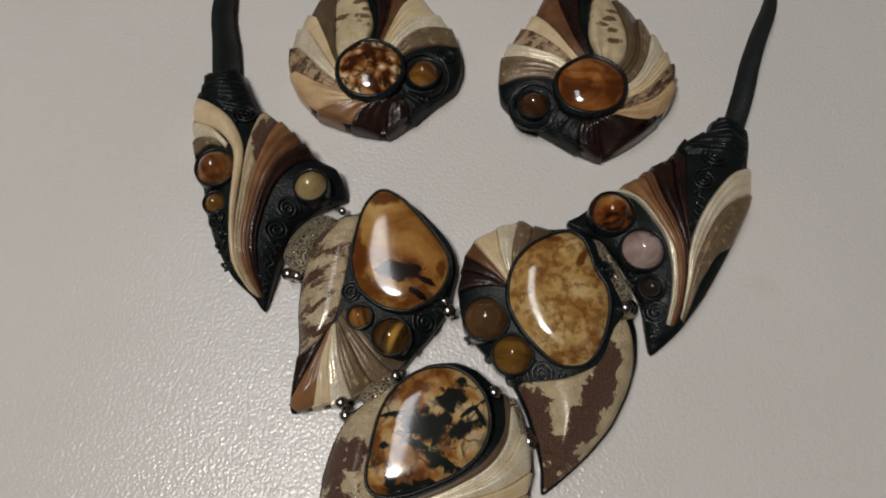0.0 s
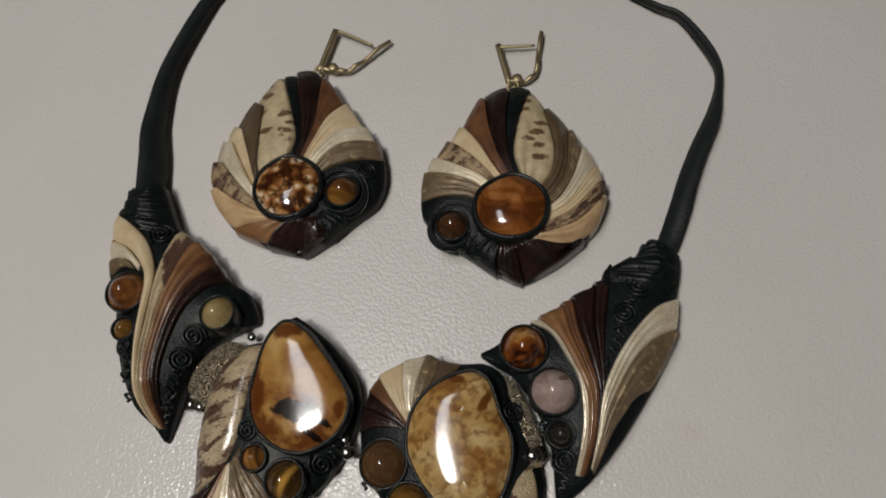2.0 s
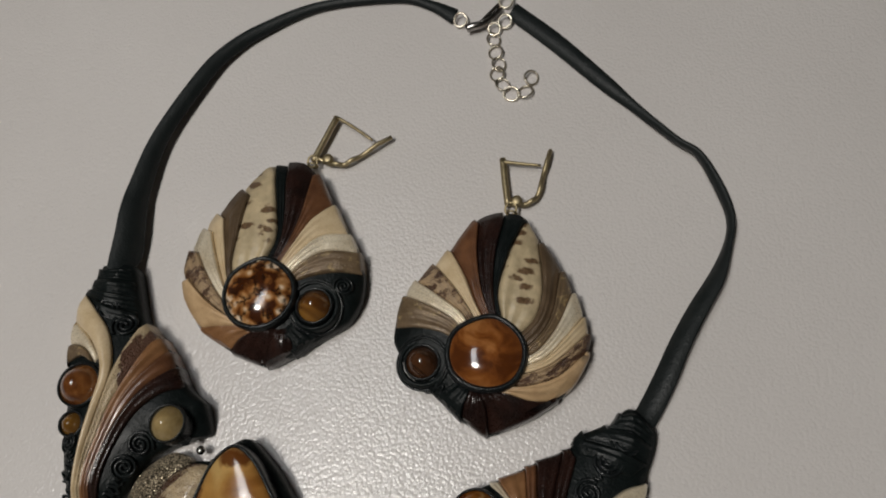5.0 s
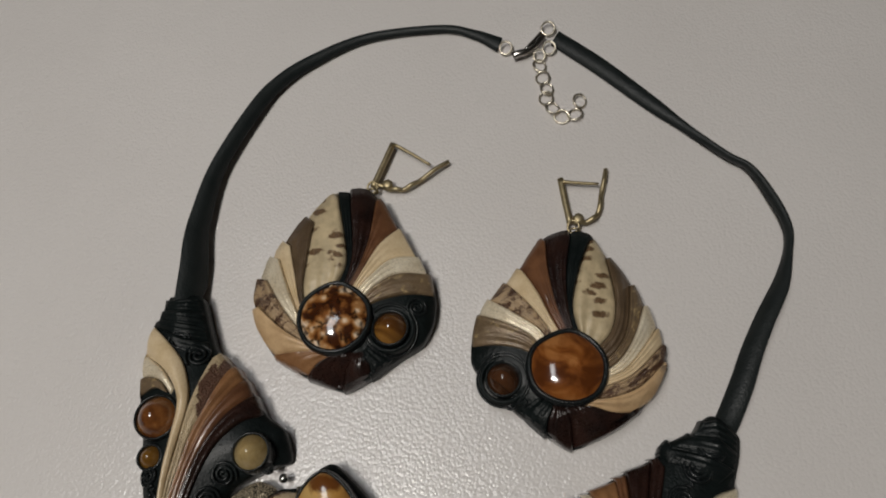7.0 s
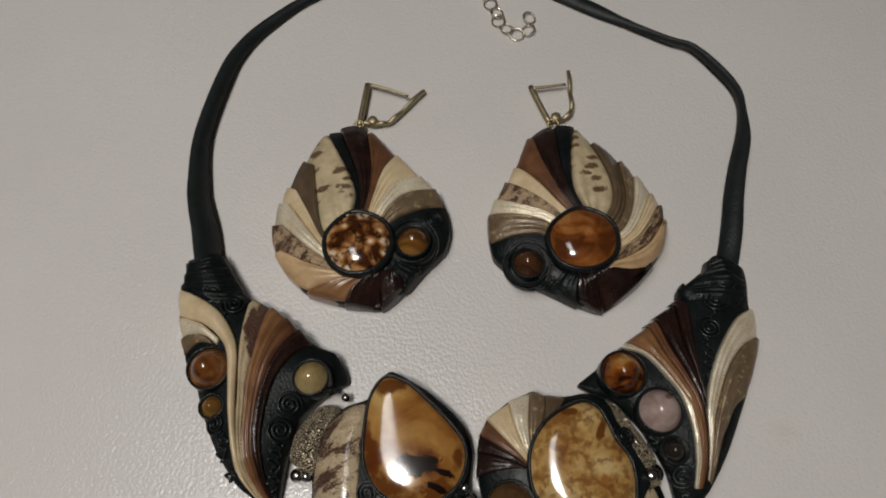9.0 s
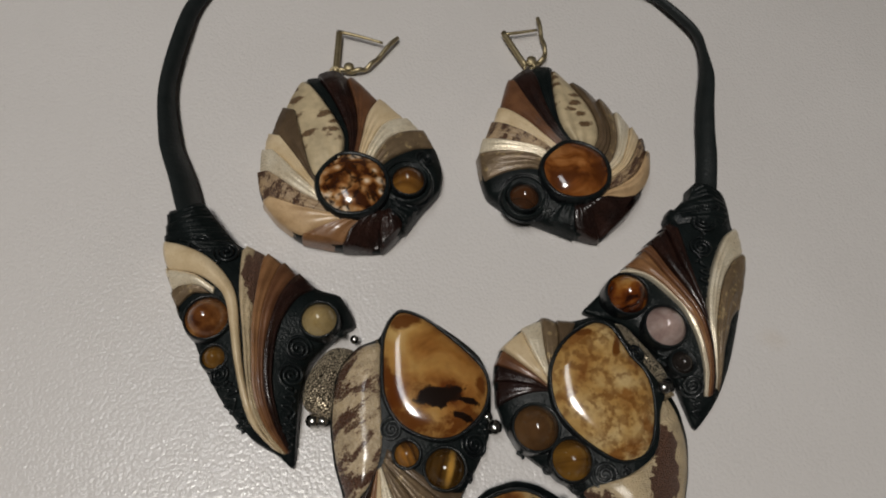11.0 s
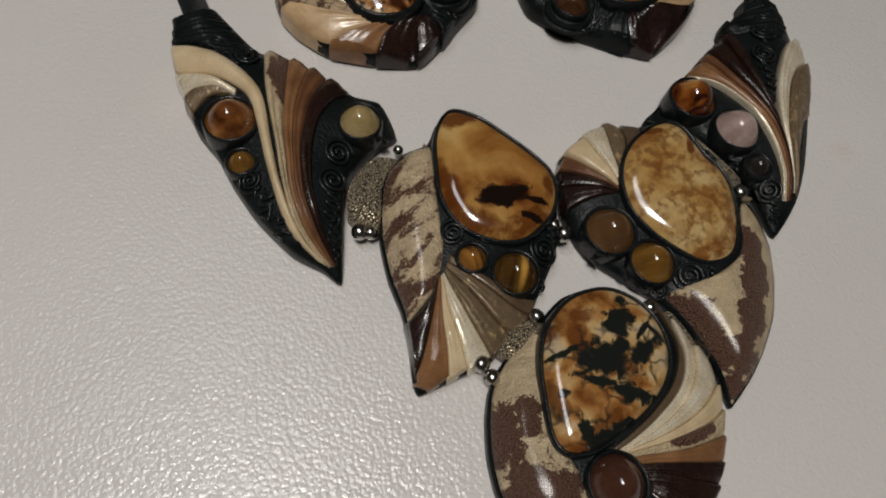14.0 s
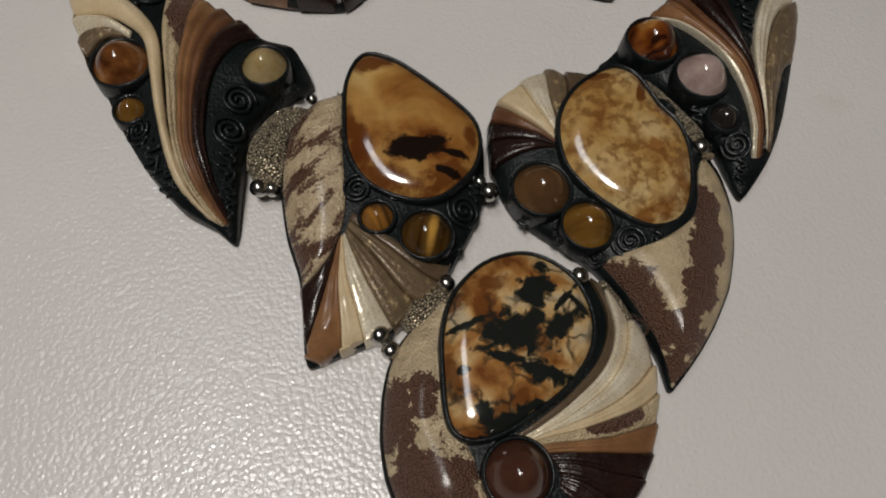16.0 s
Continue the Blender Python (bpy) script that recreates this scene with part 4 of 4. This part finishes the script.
B1_FOLD = [
    [(-32.0, 79.7), (-37.7, 79.2), (-43.9, 74.4), (-47.0, 67.7), (-48.9, 59.5), (-49.3, 50.3), (-48.4, 43.4), (-47.9, 39.7)],
    [(-31.6, 77.7), (-32.9, 71.5), (-34.1, 65.5), (-34.9, 59.3), (-35.6, 54.5), (-37.3, 49.5), (-41.1, 44.0), (-47.3, 39.5)],
]
B1_FAN = [
    [(-47.9, 39.7), (-44.1, 41.2), (-40.8, 43.9), (-38.7, 47.1)],
    [(-50.0, 26.7), (-46.9, 30.8), (-42.6, 38.5), (-38.4, 47.4)],
    [(-42.7, 24.3), (-41.5, 30.3), (-40.5, 37.8), (-38.1, 47.3)],
    [(-37.8, 25.2), (-38.2, 31.7), (-38.6, 39.6), (-37.7, 47.6)],
    [(-31.6, 26.5), (-33.8, 32.4), (-35.9, 40.0), (-37.2, 47.9)],
    [(-25.1, 30.5), (-28.9, 34.3), (-32.8, 41.7), (-36.5, 48.7)],
    [(-19.9, 33.8), (-24.4, 36.9), (-30.2, 43.5), (-35.8, 50.0)],
    [(-16.9, 37.5), (-22.3, 38.6), (-27.9, 43.7), (-35.0, 51.7)],
]
B1_STONE = [(-24.2, 85.1), (-19.3, 82.4), (-14.5, 77.2), (-9.7, 71.1), (-6.7, 66.0), (-6.4, 61.5), (-8.4, 56.7), (-12.1, 53.5), (-17.1, 51.2), (-21.7, 51.4), (-25.8, 53.2), (-29.7, 56.3), (-32.0, 60.5), (-32.8, 65.8), (-31.8, 72.5), (-30.1, 79.3), (-27.3, 83.7)]
B1_ROUNDS = {"tiger_s": (-30.4, 49.2, 3.1), "tiger": (-21.7, 43.9, 4.9), "spiral": (-12.6, 48.2, 2.9), "spiral2": (-33.0, 56.0, 2.5), "squiggle": (-9.4, 52.5, 1.4), "spiral3": (-25.8, 53.2, 1.1), "spiral4": (-16.4, 40.9, 1.3)}
B2_OUTLINE = [(-2.7, 62.4), (-1.7, 67.1), (1.2, 71.8), (8.1, 75.9), (14.6, 77.6), (18.6, 76.0), (24.0, 75.3), (29.5, 75.5), (34.2, 73.1), (37.0, 67.9), (39.7, 63.8), (42.5, 57.5), (43.8, 51.9), (45.1, 45.4), (44.3, 37.2), (41.2, 28.8), (36.4, 20.4), (30.3, 13.7), (24.0, 8.2), (18.7, 4.2), (17.5, 4.2), (17.6, 9.9), (16.6, 16.1), (14.5, 23.7), (11.4, 30.7), (6.6, 36.7), (1.3, 42.7), (-2.1, 48.4), (-3.1, 53.6), (-3.4, 58.2)]
B2_FAN = [
    [(-3.9, 56.7), (0.1, 57.5), (4.9, 57.8), (9.6, 57.2)],
    [(-3.4, 63.3), (0.7, 62.1), (5.5, 59.9), (9.7, 57.5)],
    [(-1.8, 67.7), (2.0, 64.7), (6.5, 61.1), (10.0, 57.9)],
    [(0.8, 71.4), (3.9, 66.9), (7.1, 62.6), (10.3, 58.4)],
    [(7.5, 75.3), (8.1, 68.5), (9.3, 63.3), (10.8, 59.1)],
    [(13.7, 76.7), (12.2, 70.6), (11.5, 65.6), (11.6, 60.5)],
    [(17.7, 75.0), (16.5, 70.5), (15.1, 67.5), (13.3, 63.3)],
    [(23.1, 74.3), (21.2, 72.1), (19.0, 70.1), (16.0, 66.5)],
]
B2_CRESCENT = [
    [(41.9, 50.1), (43.5, 43.7), (43.1, 35.9), (40.4, 28.0), (35.3, 19.1), (29.3, 12.4), (23.6, 7.4), (19.1, 3.9)],
    [(38.5, 46.0), (33.1, 36.1), (22.6, 31.8), (12.1, 31.1), (13.8, 24.2), (15.9, 16.3), (17.0, 9.9), (17.6, 4.4)],
]
B2_STONE = [(26.6, 72.0), (30.6, 70.1), (32.4, 66.1), (33.9, 61.3), (36.4, 56.7), (36.9, 51.5), (35.4, 44.9), (32.8, 39.3), (29.7, 36.3), (25.7, 35.7), (22.4, 36.7), (18.7, 39.8), (14.4, 44.7), (11.2, 50.5), (10.5, 55.1), (11.5, 61.2), (14.6, 66.1), (19.5, 69.8)]
B2_ROUNDS = {"brown": (4.1, 48.8, 5.8), "gold": (11.0, 39.0, 5.1), "spiral": (18.2, 33.7, 3.1), "spiral2": (11.2, 32.7, 1.9), "spiral3": (37.2, 62.7, 2.6), "squiggle": (-0.6, 44.9, 1.4), "squiggle2": (23.5, 32.3, 1.2), "spiral4": (4.7, 38.4, 1.3)}
B3_OUTLINE = [(-4.4, 37.4), (1.3, 35.1), (6.4, 30.5), (10.0, 27.1), (13.4, 19.0), (14.7, 14.7), (15.1, 9.8), (14.1, 4.6), (12.0, -0.5), (9.3, -5.7), (6.6, -9.5), (2.7, -13.4), (-2.7, -16.8), (-9.1, -18.8), (-16.3, -19.0), (-23.9, -17.7), (-31.0, -14.6), (-36.0, -9.7), (-38.3, -5.1), (-39.3, 1.2), (-38.8, 8.0), (-36.9, 15.3), (-34.5, 20.7), (-31.1, 24.8), (-26.2, 28.5), (-19.8, 32.1), (-12.2, 36.7)]
B3_CRESCENT = [
    [(-23.2, 30.0), (-29.6, 26.4), (-34.8, 20.9), (-38.1, 13.2), (-39.6, 5.9), (-39.7, -0.4), (-38.1, -6.9), (-34.2, -12.7)],
    [(-20.4, 28.3), (-24.2, 21.4), (-25.8, 14.1), (-26.4, 7.1), (-23.9, 1.5), (-23.5, -4.3), (-22.5, -10.0), (-21.5, -16.1)],
]
B3_FAN = [
    [(8.4, 28.5), (8.2, 19.7), (3.7, 12.4), (-3.9, 7.2), (-11.4, 3.9), (-16.6, 2.1)],
    [(10.1, 25.6), (8.6, 16.7), (3.8, 10.2), (-4.3, 5.5), (-11.2, 2.8), (-16.1, 1.5)],
    [(12.7, 18.5), (9.1, 12.0), (3.6, 7.1), (-4.0, 3.8), (-10.7, 2.0), (-15.8, 1.1)],
    [(14.5, 9.1), (9.1, 5.8), (2.6, 3.4), (-4.0, 2.1), (-10.5, 1.4), (-15.5, 0.7)],
    [(13.5, 3.8), (8.0, 1.9), (1.8, 1.1), (-4.5, 0.7), (-10.5, 0.8), (-15.4, 0.4)],
    [(11.3, -1.3), (6.1, -1.6), (0.8, -1.7), (-5.1, -1.1), (-10.4, -0.3), (-14.8, -0.4)],
    [(8.8, -6.2), (4.2, -5.3), (-0.1, -4.3), (-4.7, -3.2), (-8.1, -2.4), (-11.1, -1.8)],
    [(5.9, -10.3), (2.4, -8.8), (-1.1, -7.4), (-4.4, -5.7), (-7.7, -4.4), (-10.1, -3.8)],
    [(1.3, -14.5), (-0.9, -12.6), (-3.3, -10.3), (-5.7, -8.2), (-7.9, -6.8), (-9.8, -6.0)],
    [(-4.9, -17.9), (-6.4, -15.4), (-7.6, -13.0), (-8.6, -10.7), (-9.7, -9.2), (-10.6, -7.7)],
]
B3_STONE = [(-6.6, 34.6), (-1.5, 32.6), (2.7, 27.8), (4.1, 21.9), (3.1, 16.5), (0.0, 12.0), (-5.3, 8.2), (-11.2, 5.7), (-17.0, 3.8), (-22.0, 3.4), (-25.2, 4.8), (-26.2, 8.0), (-25.3, 14.7), (-23.4, 22.8), (-19.7, 29.3), (-13.4, 33.7)]
B3_ROUNDS = {"brown": (-17.2, -3.9, 5.6), "spiral": (-14.8, -12.4, 2.7), "spiral2": (-26.5, -0.7, 1.8), "spiral3": (-20.6, -12.7, 1.9)}
BAR1 = [(-54.0, 67.8), (-52.6, 74.0), (-48.2, 79.3), (-43.5, 81.4), (-38.8, 78.9), (-43.4, 73.5), (-47.3, 63.5), (-51.1, 65.2)]
BAR2 = [(32.8, 71.2), (36.8, 72.1), (40.3, 66.7), (44.8, 55.5), (40.0, 54.2), (37.2, 61.3)]
BAR3 = [(-30.5, 29.2), (-26.6, 32.4), (-20.1, 33.2), (-18.8, 30.2), (-24.0, 26.7), (-27.4, 25.5)]
BAR4 = [(9.4, 26.7), (11.5, 27.1), (14.0, 19.0), (12.1, 17.7), (9.1, 22.0)]
METAL_BEADS = [(-38.0, 83.2, 4.0, 1.1), (-52.4, 63.4, 4.5, 1.7), (-49.9, 62.9, 4.0, 1.5), (-6.3, 51.5, 6.0, 1.8), (-7.4, 54.8, 5.0, 1.3), (-20.2, 33.4, 7.5, 1.5), (-34.8, 26.7, 5.5, 1.7), (-33.4, 23.3, 5.5, 1.6), (5.8, 28.9, 7.5, 1.6), (42.3, 52.0, 6.0, 1.8), (43.6, 52.5, 4.0, 2.3), (28.3, 73.8, 4.5, 1.5), (14.6, 16.7, 4.5, 2.0), (14.1, 18.5, 3.5, 1.8)]
STRAP_LEFT = [(-75.1, 130.1, -81.1, 127.8, 6.1, 9.2), (-75.5, 136.7, -82.0, 134.2, 2.4, 9.3), (-76.8, 144.5, -82.9, 141.6, 3.1, 9.4), (-78.8, 152.2, -84.3, 149.6, 3.1, 9.2), (-80.0, 159.8, -85.3, 158.8, 3.1, 7.9), (-80.0, 179.1, -84.3, 179.1, 3.1, 6.7), (-73.4, 202.5, -77.6, 203.6, 2.8, 5.8), (-68.3, 214.4, -71.6, 216.8, 2.0, 4.9), (-58.9, 225.5, -61.2, 228.5, 1.3, 3.9), (-40.6, 238.5, -41.6, 241.1, 1.1, 3.1), (-14.2, 244.5, -14.5, 247.0, 1.1, 2.8), (-1.8, 242.3, -1.2, 245.6, 1.1, 2.4), (7.2, 237.1, 8.8, 242.7, 1.1, 2.1)]
STRAP_RIGHT = [(26.4, 241.4, 29.1, 247.0, 0.9, 2.1), (42.3, 229.8, 45.3, 235.1, 0.9, 2.4), (60.0, 215.6, 62.7, 219.8, 0.9, 2.7), (70.8, 208.0, 72.5, 210.2, 1.0, 3.0), (84.7, 197.4, 85.0, 197.6, 2.1, 5.1), (91.6, 192.7, 92.4, 192.8, 2.5, 5.5), (97.3, 182.2, 99.0, 182.3, 2.5, 5.7), (100.9, 173.4, 102.3, 172.2, 2.5, 5.8), (100.9, 165.9, 101.6, 163.3, 2.5, 5.8), (97.3, 156.1, 100.0, 152.3, 2.5, 6.0), (91.3, 144.3, 95.0, 140.2, 2.5, 5.8), (86.6, 133.5, 91.2, 130.0, 2.3, 5.4), (83.2, 124.0, 88.5, 121.0, 1.9, 4.6), (79.0, 113.3, 84.6, 110.6, 0.9, 3.3), (75.6, 108.4, 81.2, 105.6, 3.2, 5.2)]
CHAIN = [(23.0, 231.6), (24.4, 226.4), (26.2, 221.6), (26.1, 217.7), (28.6, 213.6), (31.9, 210.3), (36.4, 211.6), (37.7, 217.3)]
CLASP = [(10.4, 238.1), (13.3, 234.2), (18.6, 236.6), (23.6, 244.6), (25.0, 247.9), (25.9, 239.0), (22.7, 235.3)]

necklace = thing("necklace", (0, 90, 0), "bib necklace of pleated brown leather and agates on a black strap", "necklace")


def panel(label, outline, tips=(), rim=4.5, crown=9.7, rise=(0, 0)):
    r = Relief(outline, rim, crown, tips, rise)
    return part("panel", backing(r), "black", necklace, label), r


def trims(p, r, rounds):
    for k, (x, y, rad) in rounds.items():
        if k.startswith("spiral"):
            coil(p, r, x, y, rad, start=x, hand=1 if int(x * 10) % 2 else -1)
        elif k.startswith("squiggle"):
            squiggle(p, r, x, y, rad, 1.2)


p, r = panel("pointed wing panel with striped folds and three beads", W1_OUTLINE, ((-58.3, 53.7, 16), (-36.9, 88.1, 7)), 7.5, 12.5)
fan(p, r, W1_WRAP, ("black",) * 4, lift=0.1, swell=0.12, crease=0.2, step=0.6)
fan(p, r, W1_PLEATS, ("hide_soft", "mid", "brown", "dark"), lift=0.5, swell=0.30, ridges=2, crease=0.08)
fan(p, r, W1_FOLD, ("cream",), lift=0.9, swell=0.28, shingle=False)
fan(p, r, W1_FOLD_WHITE, ("pearl",), lift=0.6, swell=0.25, shingle=False)
fan(p, r, W1_FOLD_TAUPE, ("gilt",), lift=0.4, swell=0.25)
set_round(p, r, *W1_ROUNDS["amber"], "carnelian", "orange carnelian bead", up=2.0)
set_round(p, r, *W1_ROUNDS["tiger"], "gold_eye", "small golden tiger eye bead")
set_round(p, r, *W1_ROUNDS["olive"], "olive", "olive green agate bead", up=2.0)
trims(p, r, W1_ROUNDS)

wavy_edge(p, r, ((-73.4, 77.0), (-71.4, 71.8), (-68.4, 66.6), (-65.2, 62.0)), 6, 0.8, 0.36)
wavy_edge(p, r, ((-55.6, 71.6), (-57.0, 66.0), (-58.4, 60.6), (-58.9, 57.5)), 6, 0.75, 0.34)

p, r = panel("pointed wing panel with striped folds and pink agate", W2_OUTLINE, ((49.8, 40.2, 14), (32.5, 80.0, 7)), 5.5, 10.0)
fan(p, r, W2_WRAP, ("black",) * 3, lift=0.1, swell=0.14, crease=0.2, step=1.0)
fan(p, r, W2_PLEATS, ("pearl", "mid", "brown", "dark", "dark"), lift=0.5, swell=0.30, ridges=2, crease=0.08)
fan(p, r, W2_FOLD, ("pearl", "gilt"), lift=0.6, swell=0.25, ridges=3)
set_round(p, r, *W2_ROUNDS["amber"], "jasper", "dark amber jasper bead", up=2.0)
set_round(p, r, *W2_ROUNDS["pink"], "pink", "pale pink agate bead", up=2.0)
set_round(p, r, *W2_ROUNDS["onyx"], "onyx", "black onyx bead")
trims(p, r, W2_ROUNDS)

wavy_edge(p, r, ((64.6, 84.5), (66.8, 88.5), (69.5, 93.0), (72.0, 96.0)), 5, 0.8, 0.36)

p, r = panel("shield panel with cracked hide fold and honey agate", B1_OUTLINE, ((-49.5, 24.4, 7),), rise=(48, 0.09))
fan(p, r, B1_FOLD, ("hide",), lift=0.4, swell=0.20, shingle=False)
fan(p, r, B1_FAN, ("dark", "mid", "cream", "pearl", "gilt", "gilt", "taupe"), lift=0.3, swell=0.16, crease=0.08, step=0.4)
set_stone(p, r, B1_STONE, "honey", "honey agate with a dark inclusion", up=1.2, rise=2.1, power=8.0, ridge=0.1)
set_round(p, r, *B1_ROUNDS["tiger_s"], "tiger_fine", "small banded tiger eye bead")
set_round(p, r, *B1_ROUNDS["tiger"], "tiger", "banded golden tiger eye bead", up=1.6)
trims(p, r, B1_ROUNDS)

p, r = panel("horn-shaped panel with patched hide and cloudy agate", B2_OUTLINE, ((18.8, 3.9, 9),), rise=(50, 0.10))
fan(p, r, B2_CRESCENT, ("hide_soft",), lift=0.2, swell=0.05, shingle=False)
fan(p, r, B2_FAN, ("dark", "dark", "brown", "cream", "pearl", "gilt", "taupe"), lift=0.3, swell=0.17, crease=0.09, step=0.5)
set_stone(p, r, B2_STONE, "cloud", "cloudy yellow agate", up=1.3, rise=2.7, power=4.0)
set_round(p, r, *B2_ROUNDS["brown"], "umber", "round brown agate bead", up=1.6)
set_round(p, r, *B2_ROUNDS["gold"], "gold_eye", "golden tiger eye bead", up=1.6)
trims(p, r, B2_ROUNDS)

p, r = panel("round lower panel with hide crescent and dendritic agate", B3_OUTLINE, (), 5.0, 10.2)
fan(p, r, B3_CRESCENT, ("hide_lower",), lift=0.4, swell=0.12, shingle=False)
fan(p, r, B3_FAN, ("taupe", "pearl", "pearl", "cream", "hide_soft", "mid", "dark", "dark", "dark"), lift=0.3, swell=0.16, crease=0.11, step=0.5)
set_stone(p, r, B3_STONE, "moss", "pale agate with black tree-like veins", up=2.2, rise=2.3, power=8.0, ridge=0.1)
set_round(p, r, *B3_ROUNDS["brown"], "rust", "large reddish brown agate bead", up=2.2)
trims(p, r, B3_ROUNDS)

for outline in (BAR1, BAR2, BAR3, BAR4):
    part("link_tab", slab(outline, 0.6, 5.6, swell=1.0), "woven", necklace, "scaled champagne foil leather tab")
for x, y, z, rad in METAL_BEADS:
    part("metal_bead", ball(x, y, z, rad * 1.15), "gunmetal", necklace, "polished gunmetal bead")


def band(line):
    """A flat leather strap: the line holds the inner edge, the outer edge and the height of each."""
    s = spline(line, 90)
    rows = []
    for k, (xi, yi, xo, yo, zi, zo) in enumerate(s):
        i, o = np.array((xi, yi, zi)), np.array((xo, yo, zo))
        along = s[min(k + 1, 89)][:2] - s[max(k - 1, 0)][:2]
        n = np.cross(o - i, (*along, 0.0))
        n = n / (np.linalg.norm(n) + 1e-9) * 0.55
        if n[2] < 0:
            n = -n
        m = (i + o) / 2 + n * 0.6
        e = (o - i) * 0.04
        rows.append([o - e + n, m + n, i + e + n, i, i + e - n, m - n, o - e - n, o])
    return grid_mesh(rows, closed_u=True)


part("strap", band(STRAP_LEFT), "strap", necklace, "flat black leather strap")
part("strap", band(STRAP_RIGHT), "strap", necklace, "flat black leather strap")

for k, (x, y) in enumerate(CHAIN):
    nx, ny = CHAIN[min(k + 1, len(CHAIN) - 1)]
    px, py = CHAIN[max(k - 1, 0)]
    a = math.atan2(ny - py, nx - px)
    roll = 0.35 if k % 2 else -0.25
    pts = []
    for j in range(26):
        q = 2 * math.pi * j / 26
        u, v = 2.6 * math.cos(q), 2.2 * math.sin(q)
        pts.append((x + u * math.cos(a) - v * math.sin(a), y + u * math.sin(a) + v * math.cos(a), 1.3 + v * roll))
    part("chain_link", sweep(pts, 0.36, True), "silver", necklace, "pale gilt chain link")
c0, c1, c2, c3, c4, c5, c6 = (np.array(q) for q in CLASP)
clasp = part("clasp", sweep([(*q, 2.6 + 0.8 * math.sin(k * 0.35)) for k, q in enumerate(spline((c1, c2, c3), 16))], 1.5, sides=12, taper=0.35), "steel", necklace, "dark steel lobster clasp")
side = np.array((-(c3 - c1)[1], (c3 - c1)[0])) / np.linalg.norm(c3 - c1)
part("clasp_gate", sweep([(*(q + side * 1.4), 2.6) for q in spline((c2, (c2 + c3) / 2, c3), 10)], 0.6), "steel", clasp)
for c, rad in ((c0, 2.2), (c4, 2.4), (c5, 2.2), (c6, 2.0)):
    part("jump_ring", sweep([(c[0] + rad * math.cos(q), c[1] + rad * math.sin(q), 2.2 + 0.9 * math.sin(q)) for q in (2 * math.pi * k / 26 for k in range(26))], 0.4, True), "silver", necklace)
